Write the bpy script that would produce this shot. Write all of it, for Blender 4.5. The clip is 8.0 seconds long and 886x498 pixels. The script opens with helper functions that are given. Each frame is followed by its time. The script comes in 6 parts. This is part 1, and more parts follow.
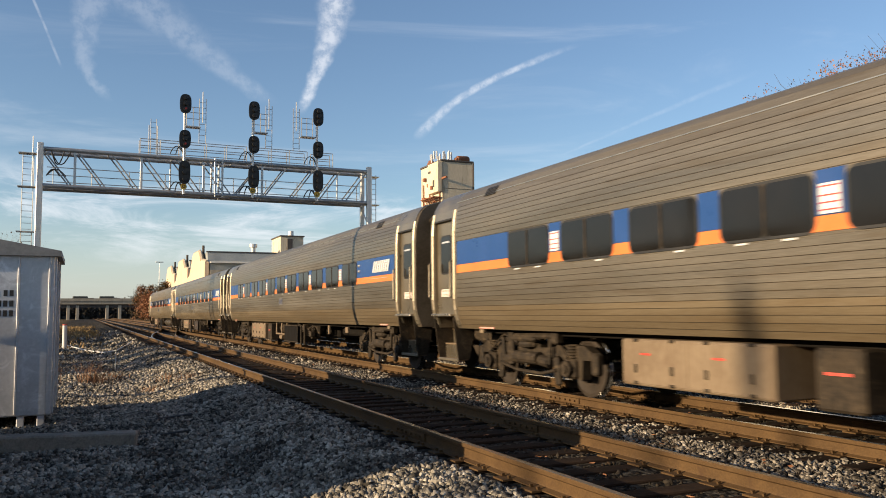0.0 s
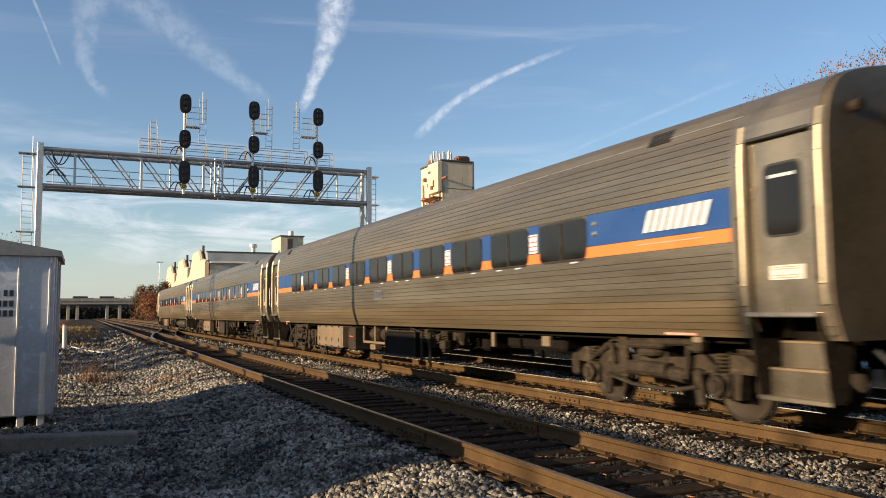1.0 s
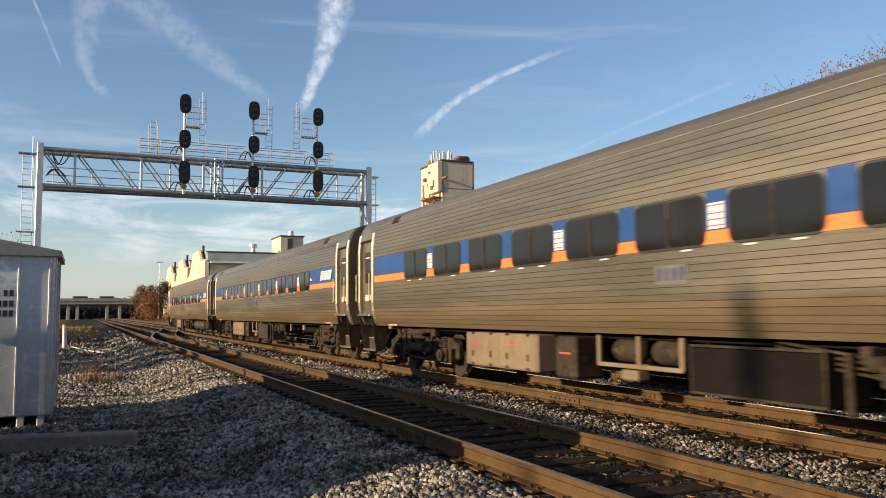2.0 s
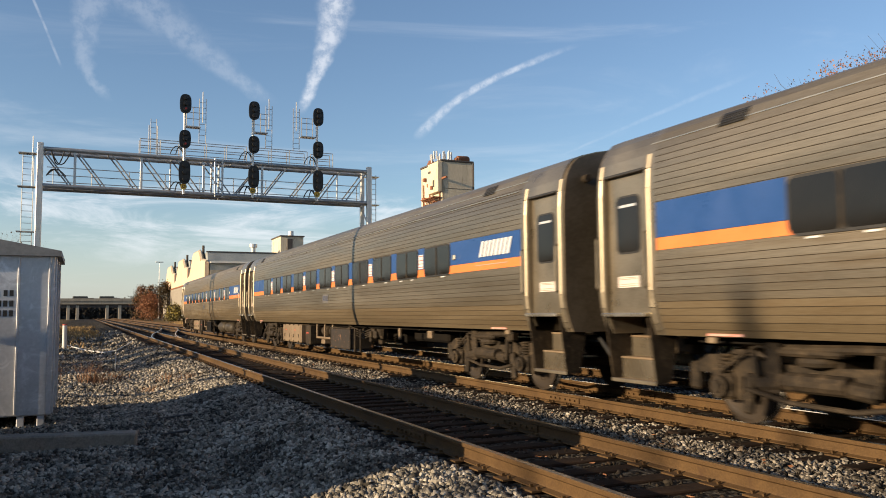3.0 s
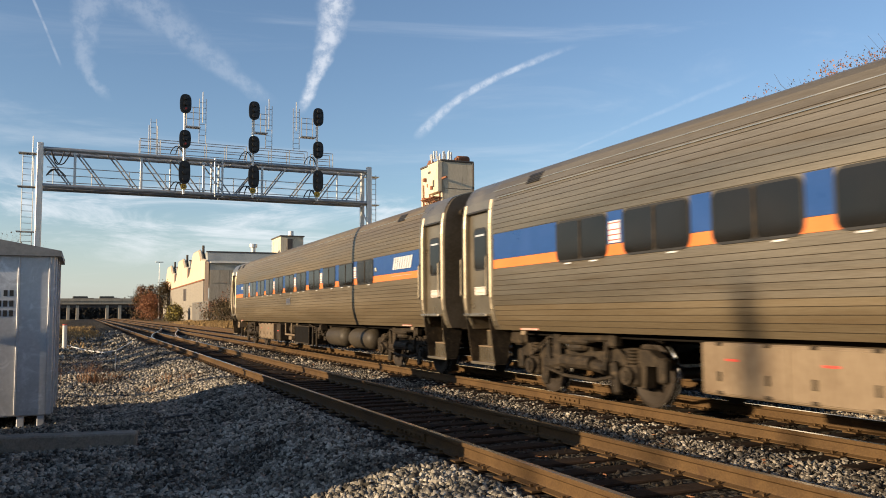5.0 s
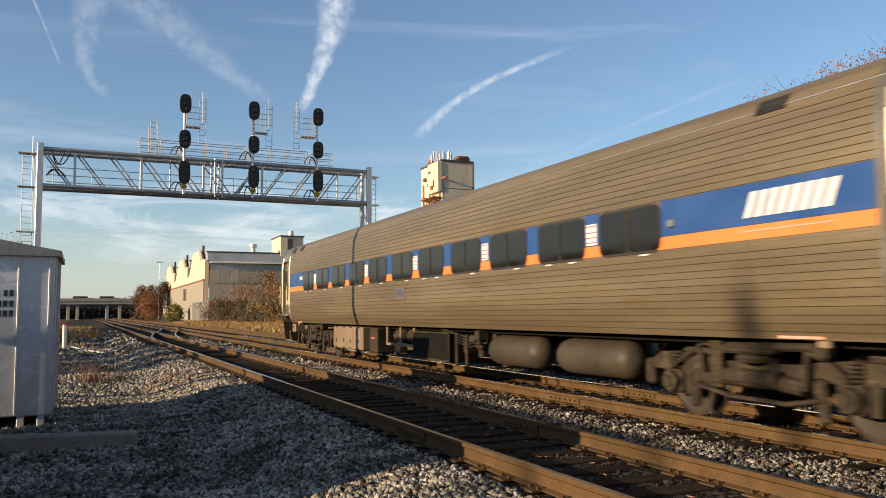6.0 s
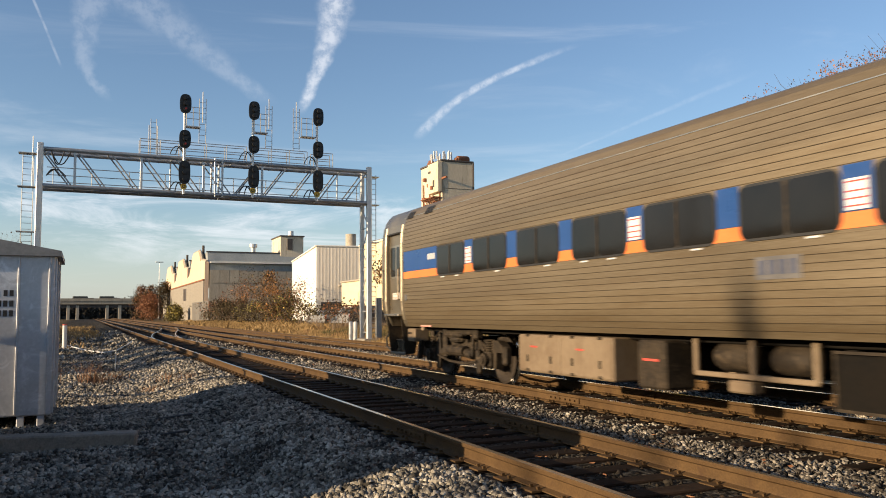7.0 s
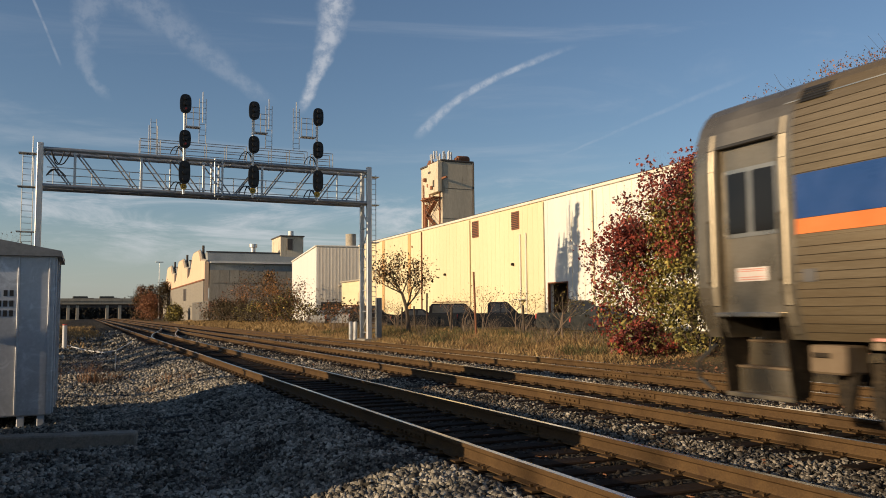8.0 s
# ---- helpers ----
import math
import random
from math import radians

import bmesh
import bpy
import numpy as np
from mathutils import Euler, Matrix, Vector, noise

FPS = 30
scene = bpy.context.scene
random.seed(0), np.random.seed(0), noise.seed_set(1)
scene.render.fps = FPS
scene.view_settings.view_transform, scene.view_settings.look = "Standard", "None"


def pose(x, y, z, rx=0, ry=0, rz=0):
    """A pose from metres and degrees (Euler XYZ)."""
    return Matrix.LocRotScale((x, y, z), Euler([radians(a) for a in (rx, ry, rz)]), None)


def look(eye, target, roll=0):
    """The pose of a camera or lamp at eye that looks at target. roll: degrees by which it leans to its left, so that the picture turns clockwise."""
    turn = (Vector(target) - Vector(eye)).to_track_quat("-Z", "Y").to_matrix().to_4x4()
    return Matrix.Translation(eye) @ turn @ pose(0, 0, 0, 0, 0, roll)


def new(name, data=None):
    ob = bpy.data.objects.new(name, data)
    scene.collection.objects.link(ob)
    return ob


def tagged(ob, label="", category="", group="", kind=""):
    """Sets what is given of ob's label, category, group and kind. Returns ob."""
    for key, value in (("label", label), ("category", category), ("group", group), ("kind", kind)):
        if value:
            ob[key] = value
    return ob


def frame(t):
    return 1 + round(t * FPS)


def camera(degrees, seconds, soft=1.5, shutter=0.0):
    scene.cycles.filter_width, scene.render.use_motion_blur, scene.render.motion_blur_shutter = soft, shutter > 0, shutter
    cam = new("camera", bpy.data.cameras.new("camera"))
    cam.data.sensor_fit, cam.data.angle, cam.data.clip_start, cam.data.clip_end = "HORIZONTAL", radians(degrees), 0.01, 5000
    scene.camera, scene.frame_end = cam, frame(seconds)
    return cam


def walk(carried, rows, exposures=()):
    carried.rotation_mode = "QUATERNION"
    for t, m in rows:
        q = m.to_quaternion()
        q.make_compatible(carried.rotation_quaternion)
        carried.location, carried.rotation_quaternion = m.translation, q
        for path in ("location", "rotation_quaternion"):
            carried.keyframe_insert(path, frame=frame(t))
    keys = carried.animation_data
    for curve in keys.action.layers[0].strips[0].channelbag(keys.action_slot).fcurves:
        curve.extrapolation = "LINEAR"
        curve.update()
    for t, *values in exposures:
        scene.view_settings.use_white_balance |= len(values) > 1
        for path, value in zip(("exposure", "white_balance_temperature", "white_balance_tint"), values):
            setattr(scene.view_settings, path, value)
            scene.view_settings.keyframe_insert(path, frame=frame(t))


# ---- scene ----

# ---------------------------------------------------------------- camera
EYE = (0.0, 0.0, 1.346)
YAW, TILT, LEAN = 24.131, 4.536, -0.464
AIM = (math.sin(radians(YAW)) * math.cos(radians(TILT)), math.cos(radians(YAW)) * math.cos(radians(TILT)),
       EYE[2] + math.sin(radians(TILT)))
cam = camera(57.97, 8.0, soft=0.95, shutter=0.28)
walk(cam, [(0.0, look(EYE, AIM, LEAN)), (8.0, look(EYE, AIM, LEAN))],
     exposures=[(0.0, 0.84), (7.1, 0.84), (7.5, 0.76), (8.0, 0.19)])

# ---------------------------------------------------------------- world and sun
SUN_EL = 13.0
SUN_GO = Vector((1.0, 0.085, -1.0035 * math.tan(radians(SUN_EL)))).normalized()


class Nodes:
    """A small helper to write node trees."""

    def __init__(self, tree):
        self.t = tree
        self.t.nodes.clear()

    def n(self, kind, **kw):
        nd = self.t.nodes.new(kind)
        for k, v in kw.items():
            if k == "op":
                nd.operation = v
            elif k == "noise_dimensions":
                nd.noise_dimensions = v
            elif k == "blend":
                nd.data_type, nd.blend_type = "RGBA", v
            elif k == "sky":
                nd.sky_type = v
            elif k == "label":
                nd.label = v
        return nd

    def put(self, socket, v):
        if hasattr(v, "links"):
            self.t.links.new(v, socket)
        elif v is not None:
            socket.default_value = v

    def m(self, op, a, b=None, c=None, clamp=False):
        nd = self.n("ShaderNodeMath", op=op)
        nd.use_clamp = clamp
        for i, v in enumerate((a, b, c)):
            self.put(nd.inputs[i], v)
        return nd.outputs[0]

    def dot(self, a, vec):
        nd = self.n("ShaderNodeVectorMath", op="DOT_PRODUCT")
        self.put(nd.inputs[0], a)
        nd.inputs[1].default_value = vec
        return nd.outputs["Value"]

    def noise(self, vec, scale, detail=4.0, rough=0.55, dist=0.0):
        nd = self.n("ShaderNodeTexNoise")
        self.put(nd.inputs["Vector"], vec)
        nd.inputs["Scale"].default_value, nd.inputs["Detail"].default_value = scale, detail
        nd.inputs["Roughness"].default_value, nd.inputs["Distortion"].default_value = rough, dist
        return nd.outputs[0]

    def ramp(self, v, lo, hi, a=0.0, b=1.0):
        nd = self.n("ShaderNodeMapRange")
        nd.interpolation_type = "SMOOTHSTEP"
        self.put(nd.inputs[0], v)
        for i, w in enumerate((lo, hi, a, b)):
            nd.inputs[i + 1].default_value = w
        return nd.outputs[0]

    def mix(self, f, a, b, blend="MIX"):
        nd = self.n("ShaderNodeMix", blend=blend)
        self.put(nd.inputs[0], f)
        self.put(nd.inputs[6], a)
        self.put(nd.inputs[7], b)
        return nd.outputs[2]

    def scaled(self, vec, s):
        nd = self.n("ShaderNodeVectorMath", op="MULTIPLY")
        self.put(nd.inputs[0], vec)
        nd.inputs[1].default_value = s
        return nd.outputs[0]


def rgba(c):
    return (c[0], c[1], c[2], 1.0)


def make_world():
    w = bpy.data.worlds.new("sky")
    scene.world = w
    w.use_nodes = True
    k = Nodes(w.node_tree)
    sky = k.n("ShaderNodeTexSky", sky="NISHITA")
    sky.sun_disc = False
    sky.sun_elevation = radians(SUN_EL)
    sky.sun_rotation = math.atan2(-SUN_GO.x, -SUN_GO.y)
    sky.altitude, sky.air_density, sky.dust_density, sky.ozone_density = 50, 1.0, 0.7, 1.8
    co = k.n("ShaderNodeTexCoord").outputs["Generated"]
    z = k.dot(co, (0, 0, 1))
    # sky map: tangent coordinates round the direction of the tracks' far end
    fwd = Vector((math.sin(radians(24)), math.cos(radians(24)), 0))
    rgt = Vector((fwd.y, -fwd.x, 0))
    f = k.m("MAXIMUM", k.dot(co, fwd), 0.02)
    u = k.m("DIVIDE", k.dot(co, rgt), f)
    v = k.m("DIVIDE", z, f)
    front = k.ramp(k.dot(co, fwd), 0.15, 0.3)
    cloud = 0.0

    def trail(v0, v1, a, b, c, wide0, wide1, strength, puff):
        """A condensation trail: u = a + b*v + c*v*v between the heights v0 and v1."""
        mid = k.m("ADD", k.m("MULTIPLY_ADD", v, b, a), k.m("MULTIPLY", k.m("MULTIPLY", v, v), c))
        wob = k.m("MULTIPLY", k.m("SUBTRACT", k.noise(co, 34.0, 4.0, 0.6), 0.5), 0.022 * puff)
        wide = k.ramp(v, v0, v1, wide0, wide1)
        d = k.m("DIVIDE", k.m("ABSOLUTE", k.m("ADD", k.m("SUBTRACT", u, mid), wob)), wide)
        body = k.ramp(d, 0.15, 1.0, 1.0, 0.0)
        ends = k.m("MULTIPLY", k.ramp(v, v0 - 0.012, v0 + 0.012), k.ramp(v, v1 - 0.03, v1 + 0.01, 1.0, 0.0))
        tex = k.ramp(k.noise(co, 75.0, 5.0, 0.65), 0.30, 0.66, 0.30, 1.0)
        return k.m("MULTIPLY", k.m("MULTIPLY", k.m("MULTIPLY", body, ends), tex), strength)

    for args in TRAILS:
        cloud = k.m("MAXIMUM", cloud, trail(*args))
    # thin high cloud and the low banks towards the horizon
    st = k.n("ShaderNodeVectorMath", op="MULTIPLY")
    k.put(st.inputs[0], co)
    st.inputs[1].default_value = (1.0, 1.0, 5.5)
    bank = k.m("MULTIPLY", k.ramp(k.noise(st.outputs[0], 4.6, 8.0, 0.66, 0.8), 0.46, 0.74),
               k.m("MULTIPLY", k.ramp(z, 0.02, 0.10), k.ramp(z, 0.13, 0.19, 1.0, 0.0)))
    st2 = k.scaled(co, (0.7, 1.0, 4.0))
    wisp = k.m("MULTIPLY", k.ramp(k.noise(st2, 2.2, 7.0, 0.62, 1.2), 0.50, 0.80), 0.26)
    cloud = k.m("MAXIMUM", k.m("MULTIPLY", cloud, front), k.m("MAXIMUM", k.m("MULTIPLY", bank, 0.62), wisp))
    col = k.mix(1.0, sky.outputs[0], (0.94, 0.98, 1.07, 1), "MULTIPLY")
    # pale haze low over the horizon
    col = k.mix(k.m("MULTIPLY", k.ramp(z, 0.0, 0.15, 1.0, 0.0), 0.5), col, (4.3, 4.6, 4.8, 1))
    lit = k.mix(cloud, col, (6.6, 6.7, 7.0, 1))
    # below the horizon: plain earth tone
    lit = k.mix(k.ramp(z, -0.02, 0.0), (0.7, 0.62, 0.5, 1), lit)
    bg = k.n("ShaderNodeBackground")
    k.put(bg.inputs[0], lit)
    bg.inputs[1].default_value = 0.090
    out = k.n("ShaderNodeOutputWorld")
    k.t.links.new(bg.outputs[0], out.inputs[0])


# condensation trails: from height, to height, then the curve and the widths
TRAILS = [
    (0.262, 0.43, -0.397, 1.201, -1.345, 0.010, 0.031, 0.56, 1.0),
    (0.228, 0.335, 0.314, -3.639, 9.497, 0.011, 0.015, 0.48, 0.6),
    (0.275, 0.43, 0.102, -1.162, -0.146, 0.022, 0.066, 0.155, 1.3),
    (0.280, 0.43, 0.150, -3.452, 4.918, 0.010, 0.038, 0.165, 1.8),
    (0.323, 0.43, -0.347, -0.43, 0.0, 0.003, 0.003, 0.22, 0.1),
    (0.188, 0.30, -0.314, 2.367, 0.0, 0.006, 0.014, 0.11, 0.4),
]
make_world()
sun = new("sun", bpy.data.lights.new("sun", "SUN"))
sun.data.energy, sun.data.angle, sun.data.color = 5.0, radians(0.53), (1.0, 0.77, 0.50)
sun.matrix_world = look((-60, -5, 25), Vector((-60, -5, 25)) + SUN_GO)

# ---------------------------------------------------------------- materials


def material(name, a, b, rough=0.7, metal=0.0, fine=40.0, coarse=3.0, bump=0.2, bump_size=0.01, dirt=None, dirt_at=(0.5, 0.75),
             stretch=(1, 1, 1), piece=0.0, spec=0.5, island=0.0):
    """Two colours mixed by coarse and fine noise, dirt patches, gloss that varies and fine relief."""
    m = bpy.data.materials.new(name)
    m.use_nodes = True
    k = Nodes(m.node_tree)
    co = k.n("ShaderNodeTexCoord").outputs["Object"]
    if stretch != (1, 1, 1):
        co = k.scaled(co, stretch)
    nf, nc = k.noise(co, fine, 5.0, 0.6), k.noise(co, coarse, 4.0, 0.55, 0.4)
    f = k.m("MULTIPLY_ADD", nf, 0.55, k.m("MULTIPLY", nc, 0.55))
    col = k.mix(k.ramp(f, 0.36, 0.74), rgba(a), rgba(b))
    if dirt:
        col = k.mix(k.m("MULTIPLY", k.ramp(k.noise(co, coarse * 2.3, 6.0, 0.65, 0.8), *dirt_at), 0.8), col, rgba(dirt))
    if piece:
        r = k.n("ShaderNodeObjectInfo").outputs["Random"]
        g = k.m("MULTIPLY_ADD", r, 2 * piece, 1 - piece)
        cb = k.n("ShaderNodeCombineColor")
        for i in range(3):
            k.put(cb.inputs[i], g)
        col = k.mix(1.0, col, cb.outputs[0], "MULTIPLY")
    if island:
        r = k.n("ShaderNodeNewGeometry").outputs["Random Per Island"]
        g = k.m("MULTIPLY_ADD", r, 2 * island, 1 - island)
        cb = k.n("ShaderNodeCombineColor")
        for i in range(3):
            k.put(cb.inputs[i], g)
        col = k.mix(1.0, col, cb.outputs[0], "MULTIPLY")
    p = k.n("ShaderNodeBsdfPrincipled")
    k.put(p.inputs["Base Color"], col)
    k.put(p.inputs["Roughness"], k.ramp(nc, 0.25, 0.75, max(0.03, rough - 0.09), min(1, rough + 0.09)))
    p.inputs["Metallic"].default_value = metal
    p.inputs["Specular IOR Level"].default_value = spec
    if bump:
        bp = k.n("ShaderNodeBump")
        bp.inputs["Strength"].default_value, bp.inputs["Distance"].default_value = bump, bump_size
        k.put(bp.inputs["Height"], nf)
        k.t.links.new(bp.outputs[0], p.inputs["Normal"])
    out = k.n("ShaderNodeOutputMaterial")
    k.t.links.new(p.outputs[0], out.inputs[0])
    return m


M_STEEL = material("stainless", (0.200, 0.168, 0.121), (0.288, 0.247, 0.184), 0.37, 0.75, 60, 1.2, 0.05, 0.003, (0.165, 0.118, 0.068), (0.48, 0.82), (1, 0.12, 1.4))
# road dust on the cab car; also ground's reflected glow on lower panels
M_STEEL_DUST_GLOW = material("dusty_ground_glow_stainless", (0.165, 0.125, 0.074), (0.232, 0.183, 0.116), 0.42, 0.55, 60, 1.2, 0.05, 0.003, (0.155, 0.108, 0.058), (0.45, 0.80), (1, 0.12, 1.4))
M_STEEL_SMOOTH = material("smooth_stainless", (0.25, 0.21, 0.15), (0.35, 0.30, 0.225), 0.32, 0.80, 30, 1.5, 0.04, 0.003, (0.18, 0.135, 0.085), (0.55, 0.88))
M_STEEL_BRIGHT = material("bright_stainless", (0.42, 0.38, 0.31), (0.52, 0.48, 0.40), 0.30, 0.85, 30, 2, 0.03, 0.002)
M_STEEL_DIRTY = material("dirty_steel_end", (0.10, 0.078, 0.052), (0.17, 0.135, 0.095), 0.5, 0.4, 20, 1.5, 0.1, 0.004)
M_BLUE = material("blue_band", (0.014, 0.0507, 0.172), (0.0195, 0.0624, 0.203), 0.35, 0, 30, 2, 0.03, 0.002, (0.039, 0.0546, 0.109), (0.6, 0.9))
M_ORANGE = material("orange_band", (0.608, 0.156, 0.0351), (0.663, 0.187, 0.0468), 0.4, 0, 30, 2, 0.03, 0.002)
M_WHITE = material("white_paint", (0.546, 0.546, 0.53), (0.624, 0.624, 0.608), 0.45, 0, 40, 3, 0.05, 0.002, (0.39, 0.374, 0.335), (0.62, 0.9))
M_RED = material("red_paint", (0.429, 0.0468, 0.0312), (0.507, 0.0702, 0.0468), 0.5, 0, 30, 3, 0.05, 0.002)
M_GLASS = material("tinted_glass", (0.007, 0.0065, 0.0055), (0.013, 0.0115, 0.0095), 0.06, 0, 2, 0.7, 0.02, 0.01, spec=0.38)
M_GASKET = material("black_rubber", (0.012, 0.012, 0.012), (0.022, 0.021, 0.02), 0.6, 0, 40, 4, 0.1, 0.002)
# grime under the floor; also painted shade in the flute grooves
M_UNDER = material("grimy_underframe_and_groove_shade", (0.012, 0.009, 0.006), (0.044, 0.032, 0.020), 0.75, 0.1, 22, 3, 0.4, 0.010, (0.098, 0.070, 0.042), (0.50, 0.74), spec=0.25)
# near-black: dark equipment, and the shade under the floor put into colour
M_DARK = material("dark_underframe_and_shade", (0.004, 0.0035, 0.003), (0.010, 0.008, 0.006), 0.85, 0.0, 22, 3, 0.3, 0.008, spec=0.12)
M_BOX = material("dusty_box", (0.150, 0.106, 0.066), (0.220, 0.166, 0.108), 0.6, 0.15, 26, 2, 0.12, 0.004, (0.115, 0.070, 0.040), (0.54, 0.84), (1, 1, 0.4), spec=0.3)
M_WHEEL = material("worn_wheel", (0.026, 0.020, 0.015), (0.050, 0.038, 0.028), 0.65, 0.3, 30, 4, 0.2, 0.004, spec=0.3)
M_TREAD = material("polished_tread", (0.55, 0.54, 0.52), (0.65, 0.64, 0.62), 0.2, 1.0, 30, 4, 0.02, 0.002)
M_RUST = material("rusty_rail", (0.054, 0.0305, 0.0122), (0.100, 0.058, 0.0235), 0.75, 0.0, 60, 2.2, 0.25, 0.004, (0.050, 0.026, 0.013), (0.52, 0.8), spec=0.2)
M_RAILTOP = material("rail_head", (0.42, 0.41, 0.40), (0.55, 0.54, 0.52), 0.22, 1.0, 40, 3, 0.02, 0.001, (0.22, 0.19, 0.16), (0.6, 0.85), (1, 0.1, 1))
M_TIE = material("creosoted_tie", (0.0095, 0.0060, 0.0042), (0.028, 0.0175, 0.0115), 0.9, 0, 30, 5, 0.6, 0.012, (0.082, 0.047, 0.028), (0.60, 0.85), (0.25, 1, 1), piece=0.35, spec=0.12)
M_GALV = material("galvanised_steel", (0.46, 0.46, 0.45), (0.60, 0.60, 0.585), 0.45, 0.40, 30, 2.5, 0.06, 0.003, (0.27, 0.255, 0.23), (0.56, 0.85))
M_BLACK = material("black_signal_paint", (0.004, 0.004, 0.0045), (0.008, 0.008, 0.0085), 0.5, 0, 20, 3, 0.05, 0.003)
M_YELLOW = material("yellow_plate", (0.429, 0.281, 0.0312), (0.484, 0.328, 0.0468), 0.5, 0, 20, 3, 0.05, 0.002)
M_CREAM = material("cream_wall", (0.654, 0.542, 0.327), (0.722, 0.619, 0.396), 0.75, 0, 12, 0.22, 0.1, 0.01, (0.516, 0.396, 0.232), (0.60, 0.86), (1, 1, 0.22))
M_PALE = material("pale_wall", (0.654, 0.628, 0.568), (0.705, 0.688, 0.636), 0.7, 0, 12, 0.4, 0.1, 0.01, (0.533, 0.499, 0.43), (0.6, 0.86), (1, 1, 0.25))
M_CORRUG = material("corrugated_wall", (0.66, 0.585, 0.48), (0.75, 0.675, 0.565), 0.6, 0.05, 14, 0.5, 0.1, 0.01, (0.46, 0.32, 0.21), (0.56, 0.85), (1, 1, 0.10))
M_CONC = material("weathered_concrete", (0.281, 0.242, 0.187), (0.406, 0.359, 0.281), 0.85, 0, 9, 0.5, 0.3, 0.02, (0.195, 0.148, 0.101), (0.52, 0.78), (1, 1, 0.3))
M_ROOF = material("dark_roofing_and_opening_shade", (0.0468, 0.039, 0.0351), (0.0858, 0.0741, 0.0663), 0.85, 0, 12, 1, 0.3, 0.02)
M_RUSTY = material("rusty_sheet", (0.156, 0.0585, 0.0273), (0.25, 0.101, 0.0468), 0.85, 0, 15, 1.5, 0.3, 0.01)
M_HUT = material("aluminium_hut", (0.42, 0.43, 0.45), (0.53, 0.54, 0.56), 0.40, 0.25, 16, 1.6, 0.06, 0.004, (0.74, 0.75, 0.775), (0.50, 0.72))
M_HUTDARK = material("hut_roof", (0.172, 0.172, 0.172), (0.25, 0.25, 0.242), 0.55, 0.3, 16, 2, 0.08, 0.004)
M_KERB = material("old_concrete", (0.20, 0.178, 0.145), (0.31, 0.28, 0.235), 0.9, 0, 35, 3, 0.6, 0.018, (0.10, 0.085, 0.066), (0.50, 0.78), spec=0.2)
M_BARK = material("bark", (0.039, 0.0281, 0.0203), (0.0858, 0.064, 0.0468), 0.9, 0, 40, 4, 0.6, 0.01)
M_TWIG = material("dry_twig", (0.125, 0.0858, 0.0585), (0.203, 0.148, 0.101), 0.85, 0, 30, 3, 0.3, 0.004)
M_STONE = material("ballast_stone", (0.033, 0.029, 0.023), (0.365, 0.330, 0.272), 0.9, 0, 26, 1.3, 0.3, 0.01, (0.082, 0.060, 0.038), (0.54, 0.78), island=0.85, spec=0.15)
M_BALLAST = material("track_stone", (0.031, 0.026, 0.020), (0.325, 0.288, 0.235), 0.9, 0, 26, 1.3, 0.3, 0.01, (0.085, 0.054, 0.032), (0.52, 0.76), island=0.85, spec=0.15)
M_DRYGRASS = material("dry_grass", (0.19, 0.118, 0.048), (0.40, 0.275, 0.125), 0.85, 0, 8, 0.5, 0, 0.01, island=0.40, spec=0.2)
M_RUSSETWEED = material("russet_weed", (0.12, 0.058, 0.028), (0.24, 0.125, 0.06), 0.85, 0, 8, 0.5, 0, 0.01, island=0.35)
M_GREENGRASS = material("green_grass", (0.0429, 0.0484, 0.014), (0.0936, 0.0897, 0.0281), 0.85, 0, 8, 0.5, 0, 0.01, island=0.35)
M_LEAF_RED = material("red_leaves", (0.088, 0.015, 0.013), (0.30, 0.052, 0.027), 0.6, 0, 4, 0.8, 0, 0.01, island=0.5)
M_LEAF_OLIVE = material("olive_leaves", (0.062, 0.064, 0.014), (0.32, 0.245, 0.05), 0.6, 0, 4, 0.9, 0, 0.01, island=0.5)
M_LEAF_ORANGE = material("orange_leaves", (0.203, 0.0858, 0.0203), (0.328, 0.156, 0.039), 0.65, 0, 4, 0.8, 0, 0.01, island=0.38)
M_LEAF_RUSSET = material("russet_leaves", (0.172, 0.0663, 0.0273), (0.281, 0.125, 0.0546), 0.7, 0, 4, 0.8, 0, 0.01, island=0.38)
M_LEAF_DARK = material("dull_leaves", (0.040, 0.029, 0.014), (0.092, 0.066, 0.031), 0.75, 0, 4, 0.8, 0, 0.01, island=0.45, spec=0.2)
M_FAR_TREES = material("distant_trees", (0.030, 0.028, 0.024), (0.062, 0.055, 0.045), 0.9, 0, 1.5, 0.12, 0, 0.01, island=0.3, spec=0.1)
M_CAR_BLACK = material("black_car_paint", (0.00936, 0.00936, 0.0109), (0.0156, 0.0156, 0.0172), 0.2, 0, 20, 2, 0.02, 0.002, (0.02, 0.018, 0.016), (0.6, 0.9), spec=0.35)
M_CAR_GREY = material("grey_car_paint", (0.035, 0.037, 0.035), (0.06, 0.062, 0.058), 0.3, 0.0, 20, 2, 0.02, 0.002, spec=0.35)
M_CAR_SILVER = material("silver_car_paint", (0.328, 0.328, 0.328), (0.39, 0.39, 0.39), 0.3, 0.5, 20, 2, 0.02, 0.002, spec=0.25)
M_BED = material("fouled_ballast", (0.009, 0.007, 0.005), (0.042, 0.034, 0.025), 0.92, 0, 26, 1.3, 0.3, 0.01, (0.066, 0.036, 0.019), (0.50, 0.75), island=0.6, spec=0.12)
M_PEEL = material("peeling_rust", (0.012, 0.009, 0.007), (0.028, 0.02, 0.014), 0.8, 0.1, 22, 3, 0.3, 0.008, (0.36, 0.18, 0.09), (0.60, 0.66))
